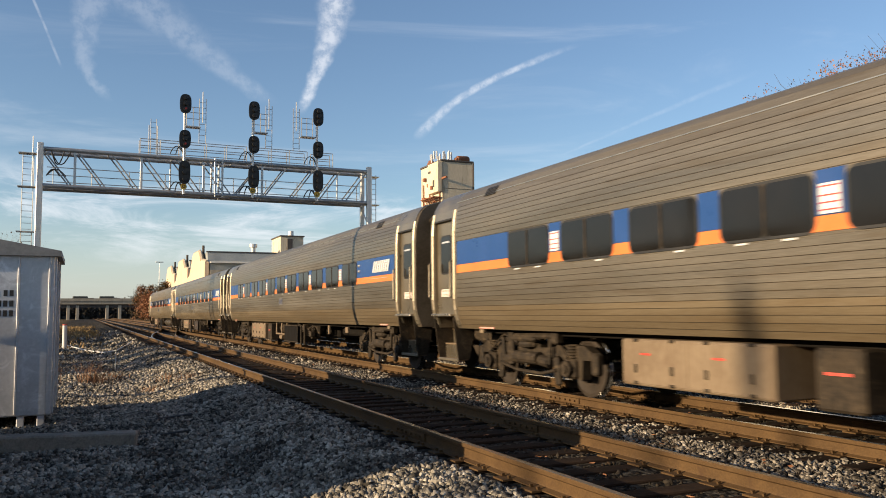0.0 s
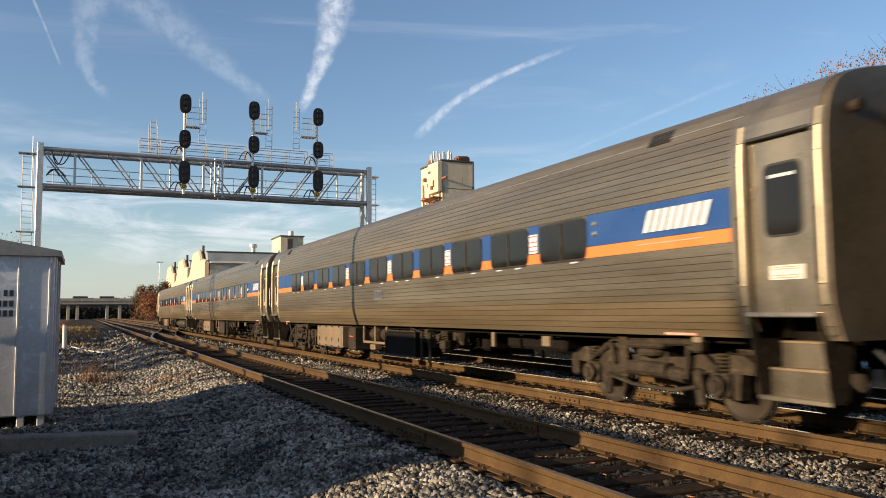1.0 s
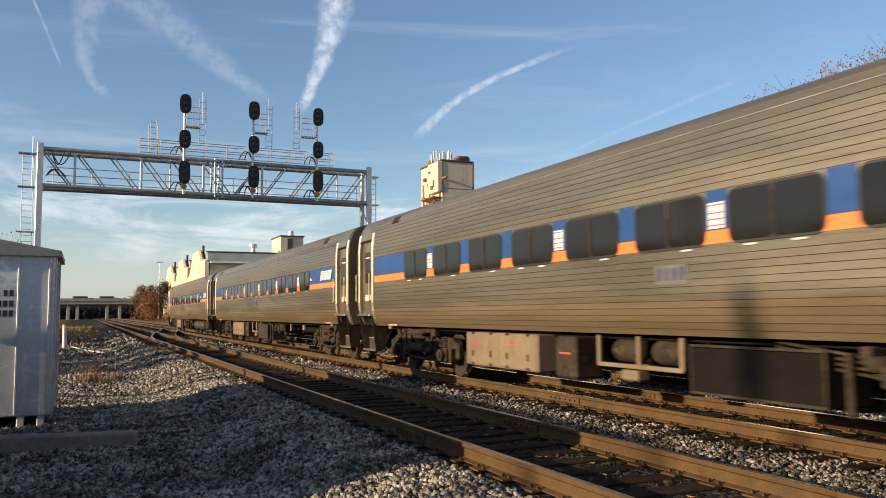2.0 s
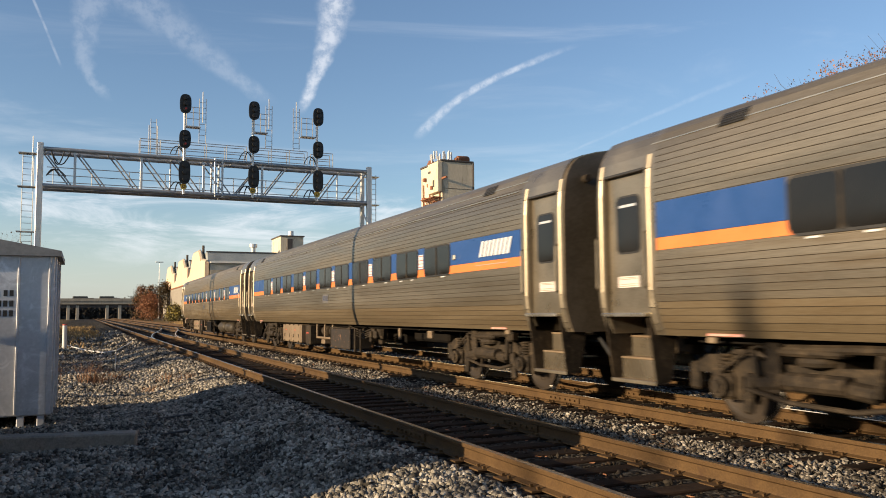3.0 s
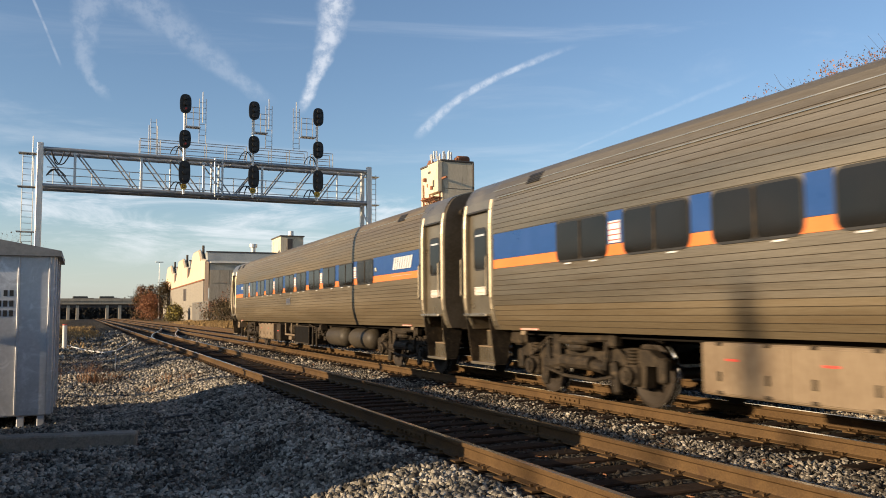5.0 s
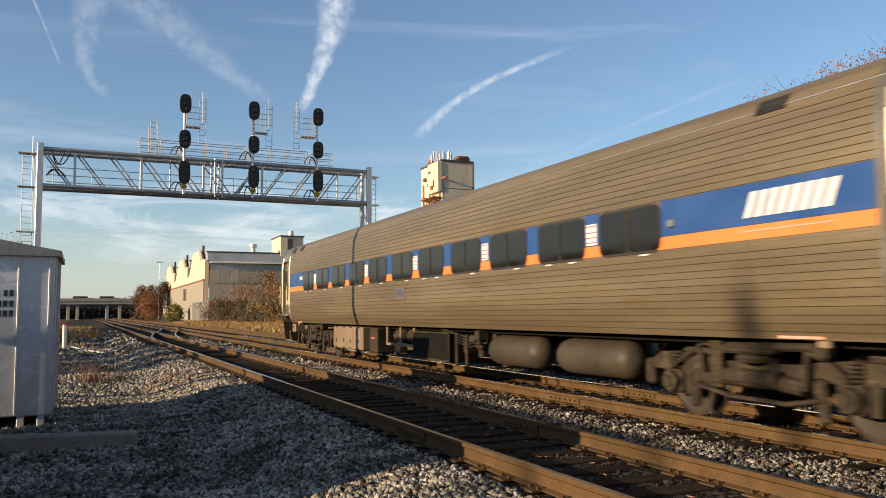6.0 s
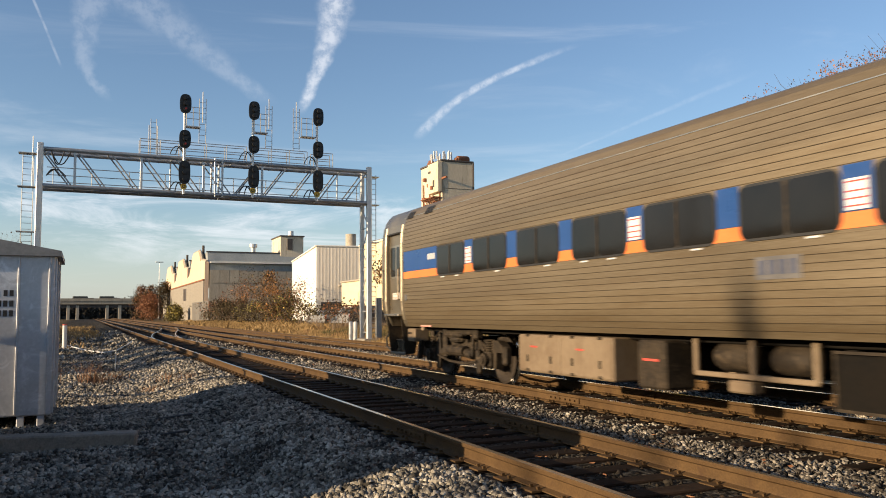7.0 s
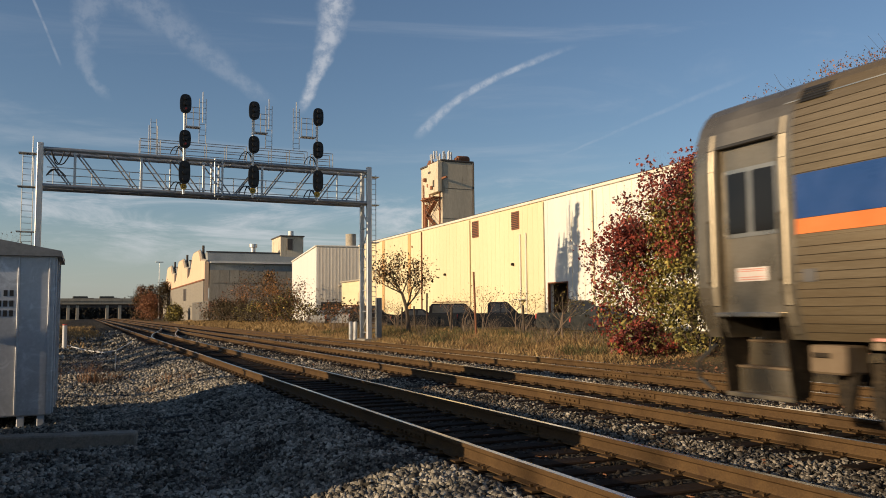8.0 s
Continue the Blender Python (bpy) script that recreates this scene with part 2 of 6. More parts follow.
M_PILLAR = material("dull_pillar", (0.20, 0.168, 0.12), (0.27, 0.232, 0.172), 0.40, 0.7, 30, 2, 0.04, 0.002)
M_TABLET = material("dull_tablet", (0.125, 0.118, 0.112), (0.175, 0.165, 0.155), 0.45, 0.4, 30, 4, 0.05, 0.002)
M_TABLET_INK = material("faded_blue", (0.055, 0.062, 0.095), (0.075, 0.083, 0.12), 0.5, 0.2, 30, 4, 0.02, 0.002)
M_TOWER = material("stained_tower_concrete", (0.50, 0.42, 0.30), (0.64, 0.55, 0.41), 0.85, 0, 9, 0.35, 0.3, 0.02, (0.20, 0.135, 0.08), (0.54, 0.72), (1, 1, 0.16))

M_TANK = material("dusty_tank", (0.033, 0.026, 0.018), (0.056, 0.045, 0.031), 0.6, 0.1, 20, 2, 0.1, 0.004, (0.035, 0.026, 0.017), (0.55, 0.85), spec=0.3)
M_BLUEGREY = material("weathered_roof_sheet", (0.21, 0.23, 0.225), (0.33, 0.345, 0.335), 0.6, 0.2, 10, 0.4, 0.1, 0.01, (0.25, 0.19, 0.14), (0.55, 0.85), (1, 1, 0.2))
# darker copy of M_GALV: puts the shade of chords and rails into colour
M_GALV_SHADED = material("shaded_galvanised_pipe", (0.27, 0.275, 0.28), (0.39, 0.395, 0.40), 0.45, 0.45, 30, 2.5, 0.06, 0.003, (0.18, 0.17, 0.16), (0.56, 0.85))
M_CARGLASS = material("car_glass", (0.03, 0.032, 0.032), (0.05, 0.052, 0.052), 0.06, 0, 2, 0.7, 0.02, 0.01, spec=0.6)
M_PINK = material("faded_red_label", (0.50, 0.20, 0.15), (0.60, 0.30, 0.24), 0.5, 0, 30, 4, 0.02, 0.002, (0.62, 0.5, 0.42), (0.5, 0.75))
M_SIGN = material("pale_sign", (0.52, 0.46, 0.41), (0.60, 0.54, 0.49), 0.5, 0, 30, 4, 0.02, 0.002)
M_TAN = material("tan_rust_strip", (0.52, 0.30, 0.12), (0.62, 0.39, 0.17), 0.7, 0, 10, 0.5, 0.1, 0.01)
M_GABLE = material("peach_gable", (0.62, 0.435, 0.285), (0.70, 0.51, 0.35), 0.8, 0, 9, 0.3, 0.15, 0.01, (0.46, 0.33, 0.22), (0.56, 0.84), (1, 1, 0.25))
M_DARKCONC = material("dark_concrete", (0.10, 0.092, 0.08), (0.165, 0.152, 0.132), 0.9, 0, 9, 0.6, 0.3, 0.02, (0.07, 0.058, 0.045), (0.5, 0.78), (1, 1, 0.3))


def lamp_glass(name, colour, power):
    """A small signal lens that glows."""
    m = bpy.data.materials.new(name)
    m.use_nodes = True
    p = m.node_tree.nodes["Principled BSDF"]
    p.inputs["Base Color"].default_value = rgba(colour)
    p.inputs["Emission Color"].default_value = rgba(colour)
    p.inputs["Emission Strength"].default_value = power
    return m


M_LENS = lamp_glass("red_signal_lens", (0.16, 0.010, 0.008), 0.05)

# ---------------------------------------------------------------- mesh helpers


class MB:
    """Collects vertices and faces of one mesh."""

    def __init__(self):
        self.v, self.f, self.mi = [], [], []

    def add(self, verts, faces, mi=0):
        o = len(self.v)
        self.v += [tuple(p) for p in verts]
        self.f += [tuple(i + o for i in f) for f in faces]
        self.mi += [mi] * len(faces)

    def box(self, c, s, bevel=0.0, turn=None, mi=0):
        hx, hy, hz = s[0] / 2, s[1] / 2, s[2] / 2
        if bevel <= 0:
            vs = [Vector((x, y, z)) for z in (-hz, hz) for y in (-hy, hy) for x in (-hx, hx)]
            fs = [(0, 2, 3, 1), (4, 5, 7, 6), (0, 1, 5, 4), (2, 6, 7, 3), (0, 4, 6, 2), (1, 3, 7, 5)]
        else:
            b = min(bevel, hx * 0.9, hy * 0.9, hz * 0.9)
            vs, fs = [], []
            def loop(inset, z):
                x, y, q = hx - inset, hy - inset, b
                return [Vector(p + (z,)) for p in ((-x + q, -y), (x - q, -y), (x, -y + q), (x, y - q), (x - q, y), (-x + q, y), (-x, y - q), (-x, -y + q))]
            for inset, z in ((b * 0.8, -hz), (0, -hz + b), (0, hz - b), (b * 0.8, hz)):
                vs += loop(inset, z)
            for r in range(3):
                for i in range(8):
                    j = (i + 1) % 8
                    fs.append((r * 8 + i, r * 8 + j, r * 8 + 8 + j, r * 8 + 8 + i))
            fs.append(tuple(range(7, -1, -1)))
            fs.append(tuple(range(24, 32)))
        c = Vector(c)
        if turn is not None:
            q = turn.to_3x3() if hasattr(turn, "to_3x3") else Euler(turn).to_matrix()
            vs = [q @ p for p in vs]
        self.add([p + c for p in vs], fs, mi)
        return self

    def rod(self, a, b, r, n=8, r2=None, caps=True, mi=0):
        a, b = Vector(a), Vector(b)
        r2 = r if r2 is None else r2
        q = (b - a).to_track_quat("Z", "Y").to_matrix() if (b - a).length > 1e-9 else Matrix.Identity(3)
        vs = []
        for p, rr in ((a, r), (b, r2)):
            for i in range(n):
                t = 2 * math.pi * (i + 0.5) / n
                vs.append(p + q @ Vector((rr * math.cos(t), rr * math.sin(t), 0)))
        fs = [(i, (i + 1) % n, n + (i + 1) % n, n + i) for i in range(n)]
        if caps:
            fs += [tuple(range(n - 1, -1, -1)), tuple(range(n, 2 * n))]
        self.add(vs, fs, mi)
        return self

    def tube(self, pts, r, n=6, mi=0):
        for a, b in zip(pts[:-1], pts[1:]):
            self.rod(a, b, r, n, mi=mi)
        return self

    def extrude(self, prof, y0, y1, mi=0, caps=True, mats=None):
        """A closed outline of (x, z) drawn out along y."""
        n = len(prof)
        vs = [(x, y0, z) for x, z in prof] + [(x, y1, z) for x, z in prof]
        o = len(self.v)
        self.add(vs, [], 0)
        for i in range(n):
            j = (i + 1) % n
            self.f.append((o + i, o + j, o + n + j, o + n + i))
            self.mi.append(mats[i] if mats else mi)
        if caps:
            self.f += [tuple(o + i for i in range(n - 1, -1, -1)), tuple(o + n + i for i in range(n))]
            self.mi += [mi, mi]
        return self

    def plate(self, outline, x, thick, mi=0):
        """An outline of (y, z) as a plate in the plane x, thick towards -x when thick > 0."""
        n = len(outline)
        vs = [(x, y, z) for y, z in outline] + [(x - thick, y, z) for y, z in outline]
        fs = [(i, (i + 1) % n, n + (i + 1) % n, n + i) for i in range(n)]
        fs += [tuple(range(n - 1, -1, -1)), tuple(range(n, 2 * n))]
        self.add(vs, fs, mi)
        return self

    def lathe(self, prof, c, axis="x", n=24, mi=0):
        """(along, radius) turned round an axis through c."""
        c = Vector(c)
        vs = []
        for a, r in prof:
            for i in range(n):
                t = 2 * math.pi * i / n
                p = (a, r * math.cos(t), r * math.sin(t))
                p = p if axis == "x" else ((p[1], a, p[2]) if axis == "y" else (p[1], p[2], a))
                vs.append(c + Vector(p))
        m = len(prof)
        fs = [(k * n + i, k * n + (i + 1) % n, (k + 1) * n + (i + 1) % n, (k + 1) * n + i) for k in range(m - 1) for i in range(n)]
        fs += [tuple(range(n - 1, -1, -1)), tuple((m - 1) * n + i for i in range(n))]
        self.add(vs, fs, mi)
        return self

    def mesh(self, name, mats, smooth=False):
        me = bpy.data.meshes.new(name)
        me.from_pydata(self.v, [], self.f)
        for m in (mats if isinstance(mats, (list, tuple)) else [mats]):
            me.materials.append(m)
        me.polygons.foreach_set("material_index", np.array(self.mi, dtype=np.int32))
        bm = bmesh.new()
        bm.from_mesh(me)
        if len(bm.faces) < 60000:
            bmesh.ops.recalc_face_normals(bm, faces=bm.faces)
        bm.to_mesh(me)
        bm.free()
        if smooth:
            me.shade_smooth()
            me.set_sharp_from_angle(angle=radians(35))
        return me


def part(name, mb, mats, parent, label="", smooth=False):
    """Links a collected mesh as one part under a thing."""
    ob = new(name, mb.mesh(name, mats, smooth))
    ob.parent = parent
    return tagged(ob, label)


def thing(name, mb, mats, label, category, group="", kind="", smooth=False):
    return tagged(new(name, mb.mesh(name, mats, smooth)), label, category, group, kind)


def empty(name, m, label, category, group="", kind=""):
    ob = new(name)
    ob.matrix_world = m
    ob.empty_display_size = 0.2
    return tagged(ob, label, category, group, kind)


def round_rect(y0, z0, y1, z1, r, n=4):
    out = []
    for cy, cz, a0 in ((y1 - r, z1 - r, 0), (y0 + r, z1 - r, 90), (y0 + r, z0 + r, 180), (y1 - r, z0 + r, 270)):
        for i in range(n + 1):
            t = radians(a0 + 90 * i / n)
            out.append((cy + r * math.cos(t), cz + r * math.sin(t)))
    return out


def quick_mesh(name, V, F, mats, smooth=False):
    """A mesh from arrays of vertices and triangles or quads."""
    me = bpy.data.meshes.new(name)
    V, F = np.asarray(V, np.float32), np.asarray(F, np.int32)
    k = F.shape[1]
    me.vertices.add(len(V))
    me.vertices.foreach_set("co", V.ravel())
    me.loops.add(F.size)
    me.loops.foreach_set("vertex_index", F.ravel())
    me.polygons.add(len(F))
    me.polygons.foreach_set("loop_start", np.arange(0, F.size, k, dtype=np.int32))
    if smooth:
        me.polygons.foreach_set("use_smooth", np.ones(len(F), dtype=bool))
    for m in (mats if isinstance(mats, (list, tuple)) else [mats]):
        me.materials.append(m)
    me.update(calc_edges=True)
    me.validate()
    return me


# ---------------------------------------------------------------- ground
TRACK_X = [4.396, 8.039, 11.68]          # centre lines of the three tracks
HALF = 0.7525                            # half the distance of the rail heads
RNG = np.random.default_rng(7)


def sstep(a, b, x):
    t = np.clip((x - a) / (b - a), 0, 1)
    return t * t * (3 - 2 * t)


def height(x, y):
    """The ground: ballast bed under the tracks, lower on the left, verge and car park on the right."""
    bed = -0.20
    left = -0.47 + 0.05 * np.sin(x * 1.3 + 0.4) * np.sin(y * 0.55)
    left = left - 0.25 * sstep(26, 34, y) * sstep(80, 60, y) * sstep(2.6, 0.5, x)
    right = -0.30 + 0.50 * sstep(15.5, 20.5, x)
    z = left + (bed - left) * sstep(1.3, 3.1, x)
    z = z + (right - z) * sstep(13.3, 14.2, x)
    # between the tracks the stone lies a little lower
    for c in (0.5 * (TRACK_X[0] + TRACK_X[1]), 0.5 * (TRACK_X[1] + TRACK_X[2])):
        z = z - 0.03 * np.exp(-((x - c) / 0.35) ** 2)
    far = sstep(120, 260, np.hypot(x, y))
    return z * (1 - far) + far * -0.3


def ground_material():
    m = bpy.data.materials.new("earth_and_ballast")
    m.use_nodes = True
    k = Nodes(m.node_tree)
    co = k.n("ShaderNodeTexCoord").outputs["Object"]
    vor = k.n("ShaderNodeTexVoronoi")
    k.put(vor.inputs["Vector"], co)
    vor.inputs["Scale"].default_value = 16.0
    nf, nc = k.noise(co, 30.0, 5.0), k.noise(co, 0.5, 5.0)
    sp = k.n("ShaderNodeSeparateColor")
    k.put(sp.inputs[0], vor.outputs["Color"])
    grey = k.mix(k.ramp(sp.outputs[0], 0.0, 1.0), (0.010, 0.009, 0.007, 1), (0.066, 0.060, 0.050, 1))
    grey = k.mix(k.ramp(nc, 0.45, 0.7), grey, (0.040, 0.031, 0.021, 1))
    soil = k.mix(k.ramp(nf, 0.3, 0.7), (0.045, 0.033, 0.021, 1), (0.11, 0.082, 0.048, 1))
    soil = k.mix(k.ramp(nc, 0.4, 0.65), soil, (0.16, 0.115, 0.056, 1))
    sx = k.n("ShaderNodeSeparateXYZ")
    k.put(sx.inputs[0], co)
    wob = k.m("MULTIPLY_ADD", k.noise(co, 0.35, 4.0), 3.0, -1.5)
    x = k.m("ADD", sx.outputs[0], wob)
    stone = k.m("MULTIPLY", k.ramp(x, -5.0, -3.0), k.ramp(x, 13.9, 14.6, 1.0, 0.0))
    col = k.mix(stone, soil, grey)
    p = k.n("ShaderNodeBsdfPrincipled")
    k.put(p.inputs["Base Color"], col)
    p.inputs["Roughness"].default_value = 0.92
    p.inputs["Specular IOR Level"].default_value = 0.08
    bp = k.n("ShaderNodeBump")
    bp.inputs["Strength"].default_value, bp.inputs["Distance"].default_value = 0.9, 0.035
    k.put(bp.inputs["Height"], k.m("MULTIPLY_ADD", vor.outputs["Distance"], -1.0, k.m("MULTIPLY", nf, 0.4)))
    k.t.links.new(bp.outputs[0], p.inputs["Normal"])
    out = k.n("ShaderNodeOutputMaterial")
    k.t.links.new(p.outputs[0], out.inputs[0])
    return m


def make_ground():
    xs = np.concatenate([np.linspace(-2200, -60, 12), np.linspace(-45, -6, 12), np.arange(-5, 22, 0.3), np.linspace(23, 60, 10), np.linspace(90, 2200, 12)])
    ys = np.concatenate([np.linspace(-400, -30, 8), np.arange(-20, 4, 2.0), np.arange(4, 30, 0.4), np.arange(30, 120, 2.0), np.linspace(130, 400, 14), np.linspace(600, 3000, 8)])
    X, Y = np.meshgrid(xs, ys)
    Z = height(X, Y)
    Z = Z + RNG.normal(0, 0.008, Z.shape) * (np.hypot(X, Y) < 60)
    V = np.stack([X, Y, Z], -1).reshape(-1, 3)
    nx, ny = len(xs), len(ys)
    i = (np.arange(ny - 1)[:, None] * nx + np.arange(nx - 1)[None]).ravel()
    F = np.stack([i, i + 1, i + nx + 1, i + nx], -1)
    tagged(new("ground", quick_mesh("ground", V, F, ground_material(), True)), "grey ballast and dry earth with worn verges", "ground", kind="structure")


make_ground()


def rail_profile():
    """Half a metre of sense: foot, web and head of a rail, top at z = 0."""
    h = [(-0.070, -0.172), (-0.070, -0.162), (-0.014, -0.146), (-0.009, -0.130), (-0.009, -0.056), (-0.034, -0.040), (-0.037, -0.010), (-0.030, 0.0)]
    return h + [(-x, z) for x, z in reversed(h)]


def curve_rail(mb, pts, mi=0):
    """A rail along a curved line of (x, y)."""
    prof = rail_profile()
    n = len(prof)
    vs, fs, mm = [], [], []
    for i, (x, y) in enumerate(pts):
        a, b = pts[max(0, i - 1)], pts[min(len(pts) - 1, i + 1)]
        d = Vector((b[0] - a[0], b[1] - a[1])).normalized()
        for px, pz in prof:
            vs.append((x + d.y * px, y - d.x * px, pz))
    for i in range(len(pts) - 1):
        for j in range(n):
            q = (j + 1) % n
            fs.append((i * n + j, i * n + q, (i + 1) * n + q, (i + 1) * n + j))
            mm.append(1 if j == 7 else 0)
    o = len(mb.v)
    mb.v += vs
    mb.f += [tuple(k + o for k in f) for f in fs]
    mb.mi += mm


def make_tracks():
    tie_mesh = MB().box((0, 0, -0.09), (2.59, 0.225, 0.17), 0.012).mesh("tie", M_TIE)
    names = []
    for t, cx in enumerate(TRACK_X):
        tr = empty("track_%d" % (t + 1), pose(cx, 0, 0), "railway track with rusty rails on dark wooden ties", "track", "tracks", "structure")
        for s in (-1, 1):
            mb = MB()
            ys = [-40.0, 420.0]
            curve_rail(mb, [(s * HALF, y) for y in ys])
            part("rail", mb, [M_RUST, M_RAILTOP], tr, "rusty rail with a polished head")
        # ties: the nearer ones singly, the rest in one mesh
        rest = MB()
        y, n = 3.0, 0
        while y < 150:
            dx, dz, rz = RNG.normal(0, 0.03), RNG.normal(-0.172, 0.006), RNG.normal(0, 0.012)
            if n < 95:
                ob = new("tie", tie_mesh)
                ob.parent = tr
                ob.matrix_local = pose(dx, y, dz, 0, 0, math.degrees(rz))
            else:
                rest.box((dx, y, dz - 0.09), (2.59, 0.225, 0.17))
            y += 0.51 + RNG.normal(0, 0.012)
            n += 1
        for y in np.arange(-20, 2.8, 0.51):
            rest.box((RNG.normal(0, 0.03), float(y), -0.262), (2.59, 0.225, 0.17))
        part("far_ties", rest, M_TIE, tr)["kind"] = "stuff"
        plates, spikes = MB(), MB()
        for i in range(100):
            y = 3.0 + i * 0.51
            for s in (-1, 1):
                plates.box((s * HALF, y, -0.168), (0.34, 0.19, 0.016))
                for q in (-1, 1):
                    for e in (-0.06, 0.06):
                        spikes.box((s * HALF + q * 0.085, y + e, -0.150), (0.03, 0.022, 0.035), turn=(0, 0.2 * q, 0))
        part("tie_plates", plates, M_RUST, tr)["kind"] = "stuff"
        part("spikes", spikes, M_RUST, tr)["kind"] = "stuff"
        # joint bars where rails meet
        jb = MB()
        for y in ((9.1, 33.0), (11.4, 40.0), (15.0, 44.0))[t]:
            for s in (-1, 1):
                for q in (-1, 1):
                    jb.box((s * HALF + q * 0.022, y, -0.092), (0.022, 0.92, 0.085), 0.006)
                    for e in (-0.36, -0.22, -0.08, 0.08, 0.22, 0.36):
                        jb.rod((s * HALF + q * 0.03, y + e, -0.092), (s * HALF + q * 0.06, y + e, -0.092), 0.016, 6)
        part("joint_bars", jb, M_RUST, tr)
    # crossover between the first two tracks
    tn = empty("track_crossover", pose(0, 0, 0), "crossover with curved rusty rails between two tracks", "track", "tracks", "structure")
    d = TRACK_X[1] - TRACK_X[0]
    for s in (-1, 1):
        mb = MB()
        curve_rail(mb, [(TRACK_X[0] + s * HALF + d * float(sstep(46, 92, y)), y) for y in np.arange(46, 93, 2.0)])
        part("rail", mb, [M_RUST, M_RAILTOP], tn)


make_tracks()

# ---------------------------------------------------------------- the train
CAR = 25.91                               # coupler to coupler
WIDE = 1.56
RAIN_Z = 3.33                             # height of the rain strip
# the side's outline, upwards: how far it lies inside the widest plane
OUT = [(1.04, 0.14), (1.20, 0.075), (1.40, 0.022), (1.60, 0.0), (2.90, 0.0), (3.14, 0.015), (3.34, 0.05), (3.47, 0.10), (3.58, 0.17),
       (3.665, 0.26), (3.73, 0.42), (3.80, 0.68), (3.86, 1.02), (3.90, 1.35), (3.91, 1.56)]


def inset(z):
    return float(np.interp(z, [a for a, _ in OUT], [b for _, b in OUT]))


def side_points(z0, z1, pitch, groove, deep):
    """Points up the side from z0 to z1 with grooves."""
    pts = []
    z = z0
    while z < z1 - 1e-6:
        e = min(z + pitch, z1)
        pts += [(inset(z), z), (inset(e - groove), e - groove)]
        if e < z1 - 1e-6:
            pts += [(inset(e - groove * 0.8) + deep, e - groove * 0.8), (inset(e - groove * 0.2) + deep, e - groove * 0.2)]
        z = e
    pts.append((inset(z1), z1))
    return pts


def body_outline(fluted, recess=None):
    """The cross-section, from the lower edge on the -x side over the roof to the +x side."""
    if fluted:
        p = side_points(1.04, 2.055, 0.0846, 0.009, 0.010)
        p += [(0.012, 2.06), (0.012, 2.70)]
        p += side_points(2.705, 3.45, 0.0828, 0.009, 0.010)
        # roof flutes follow the curve
        arc = [(d, z) for z, d in OUT if z > 3.45]
        for (d0, z0), (d1, z1) in zip(arc[:-1], arc[1:]):
            p.append((d0, z0))
            n = max(1, round(math.hypot(d1 - d0, z1 - z0) / 0.085))
            for i in range(1, n + 1):
                f = i / n
                d, z = d0 + (d1 - d0) * f, z0 + (z1 - z0) * f
                p += [(d - 0.012, z - 0.004), (d - 0.006, z - 0.014)]
        p = [q for q in p if q[0] < 1.55] + [(1.56, 3.91)]
    elif recess:
        lo, hi, deep = recess
        p = [(deep + 0.1, 1.30), (deep, lo), (deep, hi), (inset(hi), hi + 0.002)] + [(d, z) for z, d in OUT if z > hi]
    else:
        p = [(d, z) for z, d in OUT]
    left = [(-WIDE + d, z) for d, z in p]
    right = [(-x, z) for x, z in reversed(left) if abs(x) > 1e-4]
    return left + right


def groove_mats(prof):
    """1 for shade-dark groove bottoms, 2 for lowest panels in ground-glow brown, 0 elsewhere."""
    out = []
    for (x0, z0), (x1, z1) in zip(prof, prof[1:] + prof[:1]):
        # groove bottoms get a dark colour that paints in their shade
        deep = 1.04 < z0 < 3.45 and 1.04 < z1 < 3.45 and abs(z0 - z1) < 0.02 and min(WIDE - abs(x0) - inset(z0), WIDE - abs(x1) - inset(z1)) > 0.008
        # the lowest panels' golden brown paints in the glow reflected off sunlit ground
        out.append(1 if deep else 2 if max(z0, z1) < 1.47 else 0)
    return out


def emblem_bars(y0, z0, x):
    """The operator's mark as plain slanted white bars; it runs towards -y."""
    for i in range(8):
        y = y0 - 0.145 * i
        yield MB().plate([(y, z0), (y - 0.098, z0), (y - 0.213, z0 + 0.275), (y - 0.115, z0 + 0.275)], x, 0.006)


